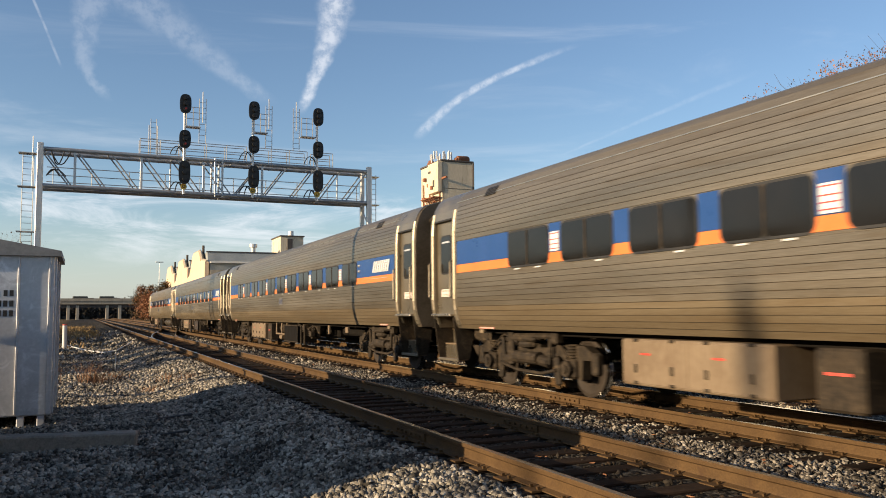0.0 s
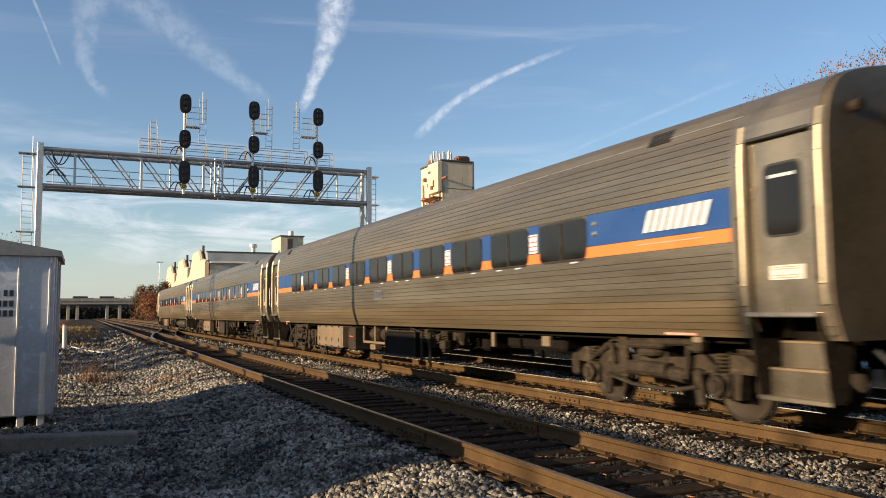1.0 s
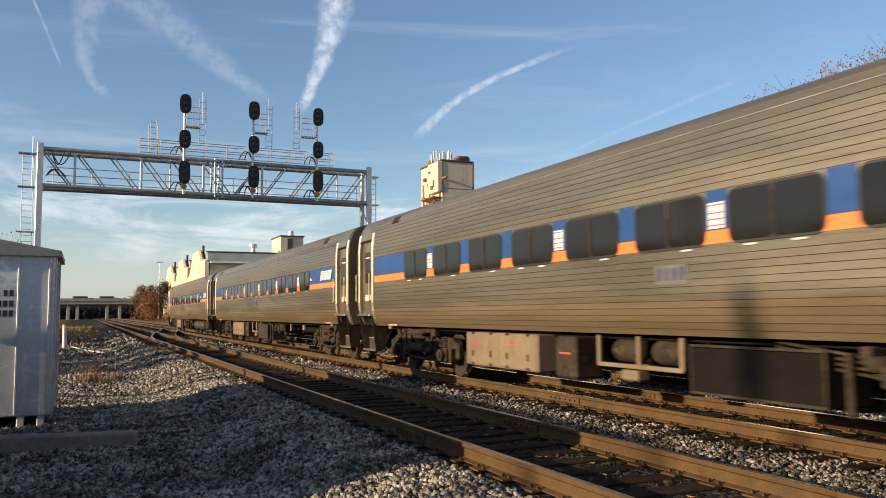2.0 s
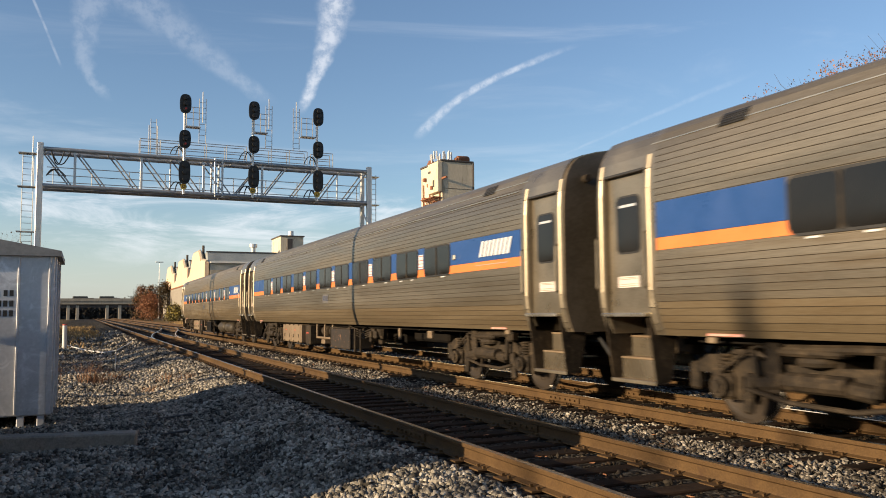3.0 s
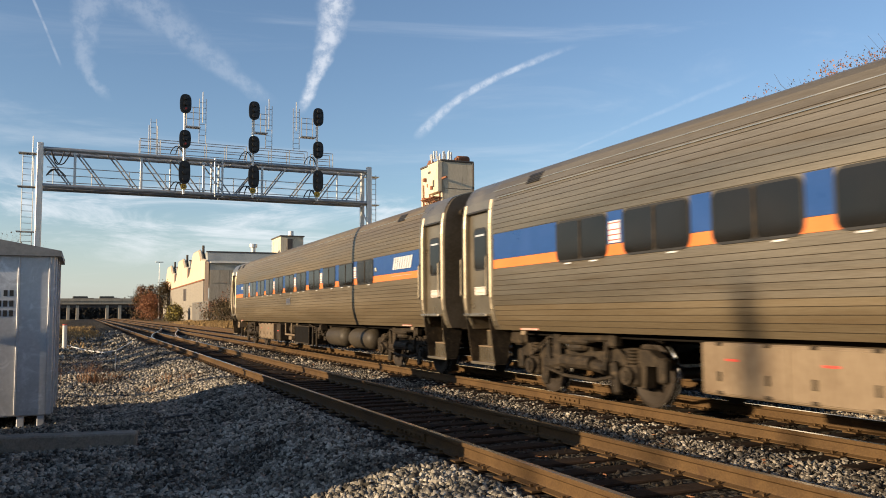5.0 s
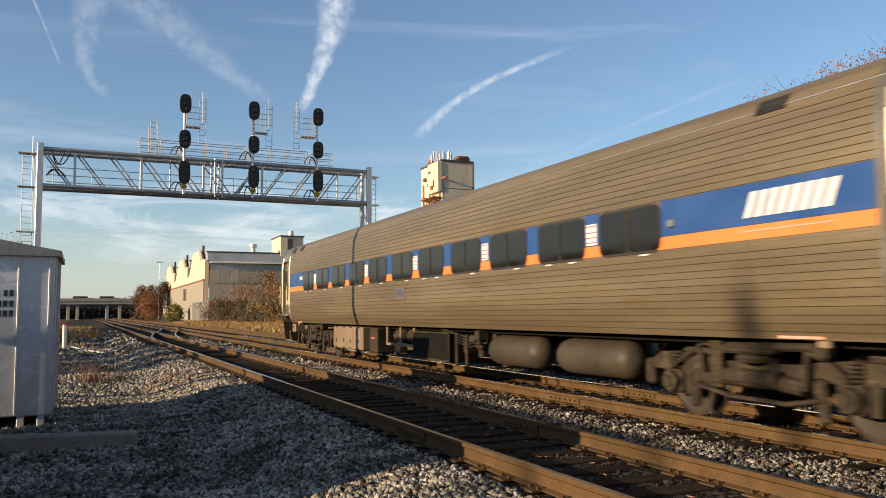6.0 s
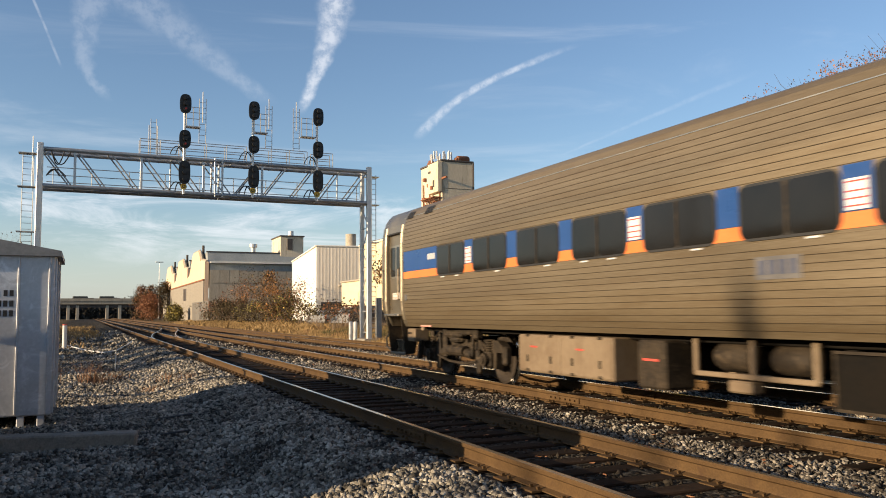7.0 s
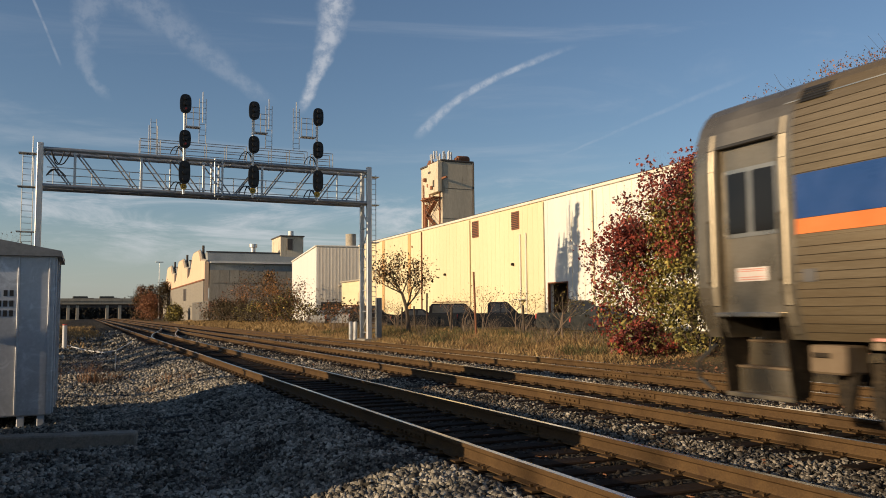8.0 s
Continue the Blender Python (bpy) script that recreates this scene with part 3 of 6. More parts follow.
def make_side(car, s, windows, cab, kind):
    """What sits on one side: band, windows, doors, steps. s is -1 or 1 across."""
    def mirror(mb):
        if s > 0:
            mb.v = [(-x, y, z) for x, y, z in mb.v]
        return mb

    X = -WIDE
    first, last = windows[0][0], windows[-1][1]
    band0, band1 = 1.70, CAR - 1.70
    # painted band at both ends and piers between windows
    piers = [(band0, first)] + [(a[1], b[0]) for a, b in zip(windows[:-1], windows[1:])] + [(last, band1)]
    for i, (a, b) in enumerate(piers):
        e0, e1 = (0.0 if i == 0 else 0.045), (0.0 if i == len(piers) - 1 else 0.045)
        up = MB().plate([(a + e0 * 0.2, 2.252), (b - e1 * 0.2, 2.252), (b - e1 * 0.2, 2.64), (b, 2.695), (a, 2.695), (a + e0 * 0.2, 2.64)], X + 0.012, 0.010)
        part("blue_panel", mirror(up), M_BLUE, car)
        lo = MB().plate([(a - e0 * 2.2, 2.095), (b + e1 * 2.2, 2.095), (b + e1 * 0.4, 2.16), (b - e1 * 0.2, 2.248), (a + e0 * 0.2, 2.248), (a - e0 * 0.4, 2.16)], X + 0.012, 0.010)
        part("orange_panel", mirror(lo), M_ORANGE, car)
    for i, (a, b) in enumerate(windows):
        w = part("window", mirror(MB().plate(round_rect(a, 2.075, b, 2.69, 0.13), X + 0.010, 0.016)), M_GASKET, car)
        m = 0.5 * (a + b)
        for y0, y1 in ((a + 0.028, m - 0.022), (m + 0.022, b - 0.028)):
            part("pane", mirror(MB().plate(round_rect(y0, 2.105, y1, 2.66, 0.06), X - 0.004, 0.006)), M_GLASS, w)
        part("mullion", mirror(MB().box((X - 0.012, m, 2.38), (0.014, 0.03, 0.56))), M_UNDER, w)
        part("sill_clip", mirror(MB().box((X - 0.006, a + 0.32, 2.050), (0.03, 0.17, 0.022), 0.006)), M_WHITE, car)
        if i % 3 == 1:
            part("sill_clip", mirror(MB().box((X - 0.006, b - 0.32, 2.050), (0.03, 0.17, 0.022), 0.006)), M_WHITE, car)
        # white notice on every other pier
        if i in (0, 2, 4, 6, 9):
            y = b + 0.5 * (windows[i + 1][0] - b)
            pl = part("notice", mirror(MB().plate([(y - 0.12, 2.262), (y + 0.12, 2.262), (y + 0.12, 2.56), (y - 0.12, 2.56)], X - 0.002, 0.008)), M_WHITE, car, "white notice with red lines")
            for z in (2.30, 2.37, 2.44, 2.53):
                part("red_line", mirror(MB().box((X - 0.0115, y, z), (0.004, 0.225, 0.014))), M_RED, pl)
    # emblem and number bars
    if s < 0:
        for bar in emblem_bars(3.28 if cab else 3.20, 2.33, X - 0.004):
            part("emblem_bar", bar, M_WHITE, car, "slanted white bar")
        part("lettering_bar", MB().box((X - 0.001, 2.75, 2.185), (0.008, 1.2, 0.016)), M_PINK, car)
    # number tablet on the lower side
    yn = 13.65 if cab else 13.3
    nt = part("number_tablet", mirror(MB().plate([(yn - 0.3, 1.66), (yn + 0.3, 1.66), (yn + 0.3, 1.90), (yn - 0.3, 1.90)], X - 0.001, 0.008)), M_TABLET, car, "dull tablet with dark figures")
    for i in range(4):
        part("figure_bar", mirror(MB().box((X - 0.011, yn - 0.2 + 0.135 * i, 1.785), (0.004, 0.085, 0.15))), M_TABLET_INK, nt)
    if cab:
        for i in range(4):
            part("figure_bar", mirror(MB().box((X - 0.006, last + 0.42 - 0.1 * i, 2.50), (0.006, 0.06, 0.12))), M_WHITE, car)
        part("side_plate", mirror(MB().box((X - 0.004, CAR - 1.84, 1.68), (0.012, 0.16, 0.13), 0.003)), M_TABLET, car, "small grey access plate")
    if kind > 1:
        part("marker_lamp", mirror(MB().box((X - 0.012, first - 0.20, 2.40), (0.04, 0.11, 0.10), 0.012)), M_STEEL_BRIGHT, car, "small square marker lamp")
    else:
        for z in (2.42, 2.56):
            part("marker_lamp", mirror(MB().lathe([(-0.03, 0.02), (0.0, 0.045)], (X - 0.004, first - 0.2, z), "x", 10)), M_STEEL_BRIGHT, car)
    # doors, steps and grab rails at both ends
    for e in (0, 1):
        far = e == 1
        Y = (lambda d: CAR - d) if far else (lambda d: d)
        a, b = sorted((Y(0.60), Y(1.48)))
        door = part("door", mirror(MB().box((X + 0.10, 0.5 * (a + b), 2.235), (0.03, b - a - 0.02, 1.86), 0.008)), M_STEEL_SMOOTH, car, "dull stainless door with a dark window")
        if cab and far:
            part("door_window", mirror(MB().plate(round_rect(a + 0.07, 2.14, b - 0.04, 2.90, 0.03), X + 0.087, 0.012)), M_STEEL_BRIGHT, door)
            for y0, y1 in ((a + 0.105, 0.5 * (a + b) - 0.03), (0.5 * (a + b) + 0.045, b - 0.10)):
                part("pane", mirror(MB().plate(round_rect(y0, 2.185, y1, 2.855, 0.02), X + 0.076, 0.006)), M_GLASS, door)
        else:
            part("door_window", mirror(MB().plate(round_rect(a + 0.19, 2.10, b - 0.19, 2.88, 0.09), X + 0.087, 0.010)), M_GASKET, door)
            part("pane", mirror(MB().plate(round_rect(a + 0.215, 2.125, b - 0.215, 2.855, 0.075), X + 0.078, 0.005)), M_GLASS, door)
            part("vent_strip", mirror(MB().box((X + 0.072, 0.5 * (a + b), 2.74), (0.006, 0.34, 0.035))), M_HUT, door)
        ys = a + 0.42 if not far else b - 0.42
        sg = part("door_sign", mirror(MB().box((X + 0.082, ys, 1.73), (0.008, 0.44, 0.15))), M_SIGN, door, "pale notice with faded red lines")
        for z in (1.675, 1.70, 1.765, 1.785):
            part("red_line", mirror(MB().box((X + 0.077, ys, z), (0.004, 0.36, 0.010))), M_PINK, sg)
        part("threshold", mirror(MB().box((X + 0.02, 0.5 * (a + b), 1.295), (0.16, 0.90, 0.05), 0.01)), M_STEEL_BRIGHT, car)
        # dark slot over the door
        part("door_track", mirror(MB().box((X + 0.05, 0.5 * (a + b), 3.165), (0.10, 0.84, 0.03))), M_GASKET, car)
        for d in (0.53, 1.55):
            post = MB().tube([(X + inset(z) + 0.046, Y(d), z) for z in (1.12, 1.2, 1.3, 1.4, 1.6, 2.9, 3.05, 3.14, 3.24, 3.32)], 0.076, 14)
            part("door_pillar", mirror(post), M_PILLAR, car, "smooth rounded stainless pillar", True)
            rail = MB().tube([(X - 0.02, Y(d), 1.62), (X - 0.075, Y(d), 1.66), (X - 0.075, Y(d), 2.32), (X - 0.02, Y(d), 2.36)], 0.016, 8)
            part("grab_rail", mirror(rail), M_PILLAR, car, "", True)
        # steps: tapering side plates, a dark well, two bright risers with treads
        for d in (0.58, 1.48):
            st = MB()
            o = [(X + 0.015, 1.27), (X + 0.52, 1.27), (X + 0.36, 0.44), (X + 0.13, 0.42), (X + 0.10, 0.60)]
            st.add([(x, Y(d), z) for x, z in o] + [(x, Y(d) + 0.02, z) for x, z in o],
                   [(0, 1, 2, 3, 4), (9, 8, 7, 6, 5)] + [(i, (i + 1) % 5, 5 + (i + 1) % 5, 5 + i) for i in range(5)])
            part("step_side", mirror(st), M_UNDER, car)
        for z, d in ((0.43, 0.12), (0.72, 0.27), (1.00, 0.44)):
            part("step_tread", mirror(MB().box((X + d + 0.10, Y(1.03), z), (0.24, 0.88, 0.03), 0.008)), M_BOX, car)
        for z, d, h in ((0.575, 0.27, 0.26), (0.86, 0.44, 0.25)):
            part("step_riser", mirror(MB().box((X + d, Y(1.03), z), (0.015, 0.86, h))), M_STEEL_SMOOTH, car, "scuffed stainless riser")
        # near-black sheet in place of the shade inside the step well
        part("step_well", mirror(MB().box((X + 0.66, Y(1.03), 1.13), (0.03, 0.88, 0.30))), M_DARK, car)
        part("bottom_lip", mirror(MB().box((X + 0.11, Y(1.03), 0.425), (0.03, 0.92, 0.05), 0.008)), M_PILLAR, car)
        # orange-red reflector at the sill, and a jacking pad
        part("reflector", mirror(MB().box((X + 0.12, Y(2.7), 1.065), (0.02, 0.55, 0.028))), M_PINK, car)
        part("jack_pad", mirror(MB().box((X + 0.16, Y(2.45), 1.0), (0.06, 0.14, 0.07), 0.01)), M_BOX, car)


def make_truck(car, yc):
    """A two-axle truck: side frames, bolster, springs, brake cylinders. The wheelsets are parts of their own."""
    fr = MB()
    half = [(0.0, 0.50), (0.34, 0.50), (0.50, 0.58), (0.90, 0.64), (1.06, 0.58), (1.08, 0.32), (1.16, 0.30), (1.18, 0.52), (1.42, 0.52), (1.44, 0.30),
            (1.53, 0.30), (1.56, 0.60), (1.76, 0.60), (1.80, 0.72), (1.60, 0.82), (1.0, 0.82), (0.62, 0.76), (0.0, 0.74)]
    outline = half + [(-y, z) for y, z in reversed(half[1:-1])]
    for s in (-1, 1):
        x = s * 1.02
        fr.plate([(yc + y, z) for y, z in outline], x + 0.08, 0.16)
        for e in (-1, 1):
            # axle box with a round cover, springs beside it
            fr.box((x + s * 0.04, yc + e * 1.30, 0.46), (0.26, 0.27, 0.30), 0.04)
            fr.rod((x + s * 0.12, yc + e * 1.30, 0.46), (x + s * 0.24, yc + e * 1.30, 0.46), 0.125, 16)
            fr.rod((x + s * 0.23, yc + e * 1.30, 0.46), (x + s * 0.27, yc + e * 1.30, 0.46), 0.07, 12)
            for k in range(5):
                fr.lathe([(0.62 + 0.045 * k, 0.085), (0.635 + 0.045 * k, 0.105), (0.655 + 0.045 * k, 0.085)], (x + s * 0.07, yc + e * 1.30, 0), "z", 10)
            # damper, brake hanger, end lug
            fr.rod((x + s * 0.17, yc + e * 0.74, 0.50), (x + s * 0.17, yc + e * 0.80, 0.94), 0.036, 8)
            fr.box((x + s * 0.12, yc + e * 0.92, 0.40), (0.10, 0.14, 0.46), 0.03, (0.16 * e, 0, 0))
            fr.box((x + s * 0.03, yc + e * 1.86, 0.55), (0.14, 0.16, 0.34), 0.03)
            fr.tube([(x + s * 0.14, yc + e * 0.2, 0.86), (x + s * 0.2, yc + e * 0.7, 0.95), (x + s * 0.16, yc + e * 1.1, 0.78), (x + s * 0.2, yc + e * 1.3, 0.62)], 0.02, 6)
        # bolster end: air spring on a low seat, hanging plate, curved brake beam
        fr.box((x + s * 0.14, yc, 0.90), (0.24, 0.80, 0.09), 0.03)
        fr.lathe([(0.74, 0.16), (0.76, 0.22), (0.80, 0.235), (0.84, 0.22), (0.86, 0.16)], (x + s * 0.05, yc, 0), "z", 16)
        fr.box((x + s * 0.17, yc + 0.52, 0.72), (0.05, 0.20, 0.56), 0.015)
        fr.rod((x + s * 0.16, yc - 0.42, 0.58), (x + s * 0.16, yc + 0.36, 0.58), 0.105, 12)
        fr.tube([(x + s * 0.18, yc - 0.95, 0.42), (x + s * 0.18, yc - 0.5, 0.34), (x + s * 0.18, yc + 0.3, 0.36), (x + s * 0.18, yc + 0.9, 0.46)], 0.028, 6)
        fr.rod((x + s * 0.2, yc - 1.0, 0.96), (x + s * 0.2, yc + 0.3, 0.93), 0.05, 8)
        fr.box((x + s * 0.18, yc - 1.0, 0.93), (0.16, 0.18, 0.2), 0.03)
    fr.box((0, yc, 0.72), (2.2, 0.5, 0.26), 0.04)
    for e in (-0.75, 0.75):
        fr.box((0, yc + e, 0.62), (1.9, 0.16, 0.16), 0.02)
    part("truck_frame", fr, M_UNDER, car, "grimy cast truck frame with springs")
    for s in (-1, 1):
        for e in (-1, 1):
            part("brake_cylinder", MB().rod((s * 1.15, yc + e * 0.42, 0.55), (s * 1.15, yc + e * 0.72, 0.52), 0.09, 12), M_UNDER, car)
    out = []
    for e in (-1, 1):
        ob = new("wheelset")
        mb = MB()
        for s in (-1, 1):
            mb.lathe([(s * 0.685, 0.16), (s * 0.695, 0.36), (s * 0.685, 0.48), (s * 0.715, 0.48), (s * 0.725, 0.457), (s * 0.80, 0.452), (s * 0.81, 0.40), (s * 0.79, 0.36), (s * 0.77, 0.15), (s * 0.83, 0.12), (s * 0.83, 0.02)], (0, 0, 0), "x", 32)
            for i in range(6):
                t = math.pi * i / 3
                mb.rod((s * 0.78, 0.26 * math.cos(t), 0.26 * math.sin(t)), (s * 0.795, 0.26 * math.cos(t), 0.26 * math.sin(t)), 0.03, 6)
        mb.rod((-1.0, 0, 0), (1.0, 0, 0), 0.08, 12)
        ob.data = None
        me = mb.mesh("wheelset", [M_WHEEL, M_TREAD], True)
        bpy.data.objects.remove(ob)
        ob = new("wheelset", me)
        for f in me.polygons:
            r = math.hypot(f.center.y, f.center.z)
            if r > 0.44:
                f.material_index = 1
        ob.parent = car
        tagged(ob, "worn steel wheels on an axle")
        out.append((ob, yc + e * 1.30))
    return out


def make_under(car, kind):
    """Boxes, tanks, pipes under the floor. kind: 0, 1, 2 or 3."""
    F = CAR
    sill = MB()
    for s in (-1, 1):
        sill.box((s * 1.12, CAR / 2, 1.0), (0.08, CAR - 3.9, 0.09), 0.01)
    sill.box((0, CAR / 2, 0.98), (0.5, CAR - 1.2, 0.22), 0.02)
    for y in np.arange(6.0, CAR - 5, 1.2):
        sill.box((0, y, 0.99), (2.2, 0.1, 0.12))
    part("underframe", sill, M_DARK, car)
    for s in (-1, 1):
        # long battery box with hinged doors
        y0, y1 = F - 9.25, F - 6.65
        bx = part("battery_box", MB().box((s * 1.08, 0.5 * (y0 + y1), 0.68), (0.72, y1 - y0, 0.60), 0.02), M_BOX, car, "dusty tan equipment box")
        for i in range(2):
            yy = y0 + (i + 0.5) * (y1 - y0) / 2
            part("box_door", MB().box((s * 1.443, yy, 0.68), (0.014, (y1 - y0) / 2 - 0.05, 0.54), 0.005), M_BOX, bx)
            for q in (-0.35, 0.35):
                part("latch", MB().box((s * 1.455, yy + q, 0.60), (0.02, 0.05, 0.11), 0.005), M_UNDER, bx)
                part("hinge", MB().box((s * 1.45, yy + q, 0.42), (0.03, 0.08, 0.04), 0.008), M_UNDER, bx)
                part("hinge", MB().box((s * 1.45, yy + q, 0.965), (0.03, 0.08, 0.04), 0.008), M_UNDER, bx)
            part("red_label", MB().box((s * 1.452, yy + 0.15, 0.79), (0.004, 0.2, 0.026)), M_RED, bx)
        # narrow locker
        part("locker", MB().box((s * 1.16, F - 10.0, 0.66), (0.5, 0.56, 0.62), 0.03), M_UNDER, car, "dark locker with a red label")
        part("red_label", MB().box((s * 1.413, F - 10.0, 0.72), (0.004, 0.3, 0.03)), M_RED, car)
        # rack with two air tanks
        rk = MB()
        for y in (F - 10.7, F - 11.6, F - 12.45):
            rk.box((s * 1.28, y, 0.80), (0.05, 0.07, 0.42), 0.01)
        rk.box((s * 1.28, F - 11.57, 0.60), (0.06, 1.8, 0.06), 0.01)
        part("tank_rack", rk, M_BOX, car)
        for y in (F - 11.15, F - 12.02):
            part("air_tank", MB().lathe([(-0.30, 0.06), (-0.27, 0.14), (-0.2, 0.17), (0.2, 0.17), (0.27, 0.14), (0.30, 0.06)], (s * 1.05, y, 0.80), "y", 16), M_UNDER, car, "", True)
        part("bracket", MB().box((s * 1.2, F - 11.4, 0.48), (0.2, 0.36, 0.14), 0.02), M_BOX, car)
        # large dark cabinet with a lip
        cb = part("control_cabinet", MB().box((s * 1.12, F - 13.75, 0.64), (0.66, 1.9, 0.54), 0.015), M_PEEL if kind == 2 else M_DARK, car, "large dark control cabinet")
        lip = MB()
        for z in (0.385, 0.935):
            lip.box((s * 1.456, F - 13.75, z), (0.02, 1.9, 0.03))
        for y in (-0.94, 0.94):
            lip.box((s * 1.456, F - 13.75 + y, 0.66), (0.02, 0.03, 0.58))
        part("cabinet_lip", lip, M_UNDER, cb)
        # valves and piping
        vp = MB()
        rg = random.Random(40 + kind)
        for i in range(16):
            y = F - 15.0 - 1.1 * rg.random()
            vp.box((s * (0.9 + 0.4 * rg.random()), y, 0.6 + 0.35 * rg.random()), (0.1 + 0.15 * rg.random(), 0.1 + 0.16 * rg.random(), 0.08 + 0.15 * rg.random()), 0.02)
        for i in range(4):
            z = 0.74 + 0.055 * i
            vp.tube([(s * 1.24, F - 13.9, z + 0.1), (s * 1.30, F - 14.5, z + 0.04), (s * 1.26, F - 15.3, z - 0.06), (s * 1.22, F - 15.9, z + 0.05)], 0.018, 6)
        for y in (F - 14.9, F - 15.35):
            vp.box((s * 1.38, y, 0.62), (0.05, 0.07, 0.62), 0.01)
        vp.rod((s * 1.25, F - 14.3, 0.93), (s * 1.25, F - 14.3, 0.80), 0.10, 10)
        part("valve_rack", vp, M_UNDER, car)
        if kind == 3:
            for y0, y1 in ((F - 17.75, F - 15.95), (F - 20.15, F - 18.25)):
                L = y1 - y0
                part("reservoir", MB().lathe([(0, 0.05), (0.05, 0.18), (0.14, 0.25), (0.25, 0.27), (L - 0.25, 0.27), (L - 0.14, 0.25), (L - 0.05, 0.18), (L, 0.05)], (s * 1.05, y0, 0.66), "y", 24), M_TANK, car, "grimy cylindrical reservoir", True)
        else:
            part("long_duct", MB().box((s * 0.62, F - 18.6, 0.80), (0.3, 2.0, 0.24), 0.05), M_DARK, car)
            part("funnel", MB().rod((s * 1.2, F - 16.6, 0.95), (s * 1.2, F - 16.6, 0.70), 0.16, 12, 0.06), M_UNDER, car)
            part("hanger", MB().box((s * 1.36, F - 18.2, 0.86), (0.06, 0.09, 0.26), 0.01), M_BOX, car)
            part("hanger", MB().box((s * 1.36, F - 20.0, 0.88), (0.07, 0.22, 0.16), 0.01), M_BOX, car)
    # added near-black mass, which closes the view and paints shade under the floor
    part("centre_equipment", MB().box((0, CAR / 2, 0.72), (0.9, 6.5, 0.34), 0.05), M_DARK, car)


def make_car(kind, cab=False):
    car = empty("passenger_car", pose(TRACK_X[1], 0, 0),
                "fluted stainless cab car with a flat rounded tail end" if cab else "fluted stainless passenger car with blue and orange band", "train car", "cars of the train")
    w0 = 4.66 if cab else 4.47
    windows = [(w0 + 1.641 * i, w0 + 1.641 * i + 1.290) for i in range(11)]
    b1 = CAR - 1.68
    part("body", MB().extrude(body_outline(True), 1.68, b1, mats=groove_mats(body_outline(True))), [M_STEEL_DUST_GLOW if cab else M_STEEL, M_UNDER, M_STEEL_DUST_GLOW], car, "fluted stainless body brown with road dust" if cab else "fluted dull stainless body")
    for e in (0, 1):
        vs = MB()
        Y = (lambda d: CAR - d) if e else (lambda d: d)
        for d0, d1, rc in ((0.50 if not (e and cab) else 0.34, 0.60, None), (0.60, 1.48, (1.31, 3.16, 0.12)), (1.48, 1.68, None)):
            vs.extrude(body_outline(False, rc), *sorted((Y(d0), Y(d1))))
        part("vestibule", vs, M_STEEL_SMOOTH, car, "smooth stainless vestibule walls")
    # end walls with rounded corner posts, diaphragm and pipes
    for e in (0, 1):
        Y = (lambda d: CAR - d) if e else (lambda d: d)
        o = body_outline(False)
        shrunk = [(x * 0.985, z - 0.015 if z > 3 else z) for x, z in o]
        ew = MB()
        if cab and e:
            # the tail end rounds off
            n, rings = len(o), []
            for i in range(8):
                t = i / 7
                r = 1 - math.sqrt(max(0.0, 1 - (0.97 * t) ** 2))
                kx, kz = 1 - 0.025 * r, 1 - 0.045 * r
                ew.v += [(x * kx, Y(0.34 - 0.10 * t), 1.04 + (z - 1.04) * kz) for x, z in o]
            ew.f = [(i * n + j, i * n + (j + 1) % n, (i + 1) * n + (j + 1) % n, (i + 1) * n + j) for i in range(7) for j in range(n)]
            ew.f.append(tuple(7 * n + j for j in range(n)))
            ew.mi = [0] * len(ew.f)
            part("tail_end", ew, M_STEEL_SMOOTH, car, "rounded stainless tail end")
        else:
            ew.extrude(shrunk, *sorted((Y(0.50), Y(0.43))))
            part("end_wall", ew, M_STEEL_DIRTY, car, "grimy brown end wall")
            dp = MB()
            for sx in (-0.48, 0.48):
                dp.box((sx, Y(0.22), 2.25), (0.14, 0.43, 2.1), 0.04)
            dp.box((0, Y(0.22), 3.3), (1.1, 0.43, 0.16), 0.04)
            part("diaphragm", dp, M_GASKET, car, "black rubber gangway bellows")
            part("end_lamp", MB().rod((-1.15, Y(0.43), 3.35), (-1.15, Y(0.33), 3.35), 0.06, 12), M_UNDER, car)
            for sx in (-0.9, -0.62, 0.62, 0.9):
                hz = MB().tube([(sx, Y(0.5), 0.95), (sx, Y(0.12), 0.62), (sx * 0.95, Y(-0.02), 0.52)], 0.03, 8)
                part("hose", hz, M_GASKET, car)
        cp = MB().box((0, Y(0.25), 0.84), (0.22, 0.9, 0.24), 0.04).box((0, Y(0.06), 0.84), (0.34, 0.2, 0.30), 0.05)
        part("coupler", cp, M_UNDER, car)
    # roof hatches and vents near both ends
    for e in (0, 1):
        Y = (lambda d: CAR - d) if e else (lambda d: d)
        for s in (-1, 1):
            vent = MB()
            for i in range(5):
                z = 3.45 + 0.030 * i
                vent.box((s * (WIDE - inset(z) + 0.004), Y(2.95), z), (0.05, 0.42, 0.012), 0, (0, s * 0.8, 0))
            part("roof_vent", vent, M_GASKET, car)
            if cab and e:
                vent = MB()
                for i in range(5):
                    z = 3.45 + 0.030 * i
                    vent.box((s * (WIDE - inset(z) + 0.004), Y(1.90), z), (0.05, 0.36, 0.012), 0, (0, s * 0.8, 0))
                part("roof_vent", vent, M_GASKET, car)
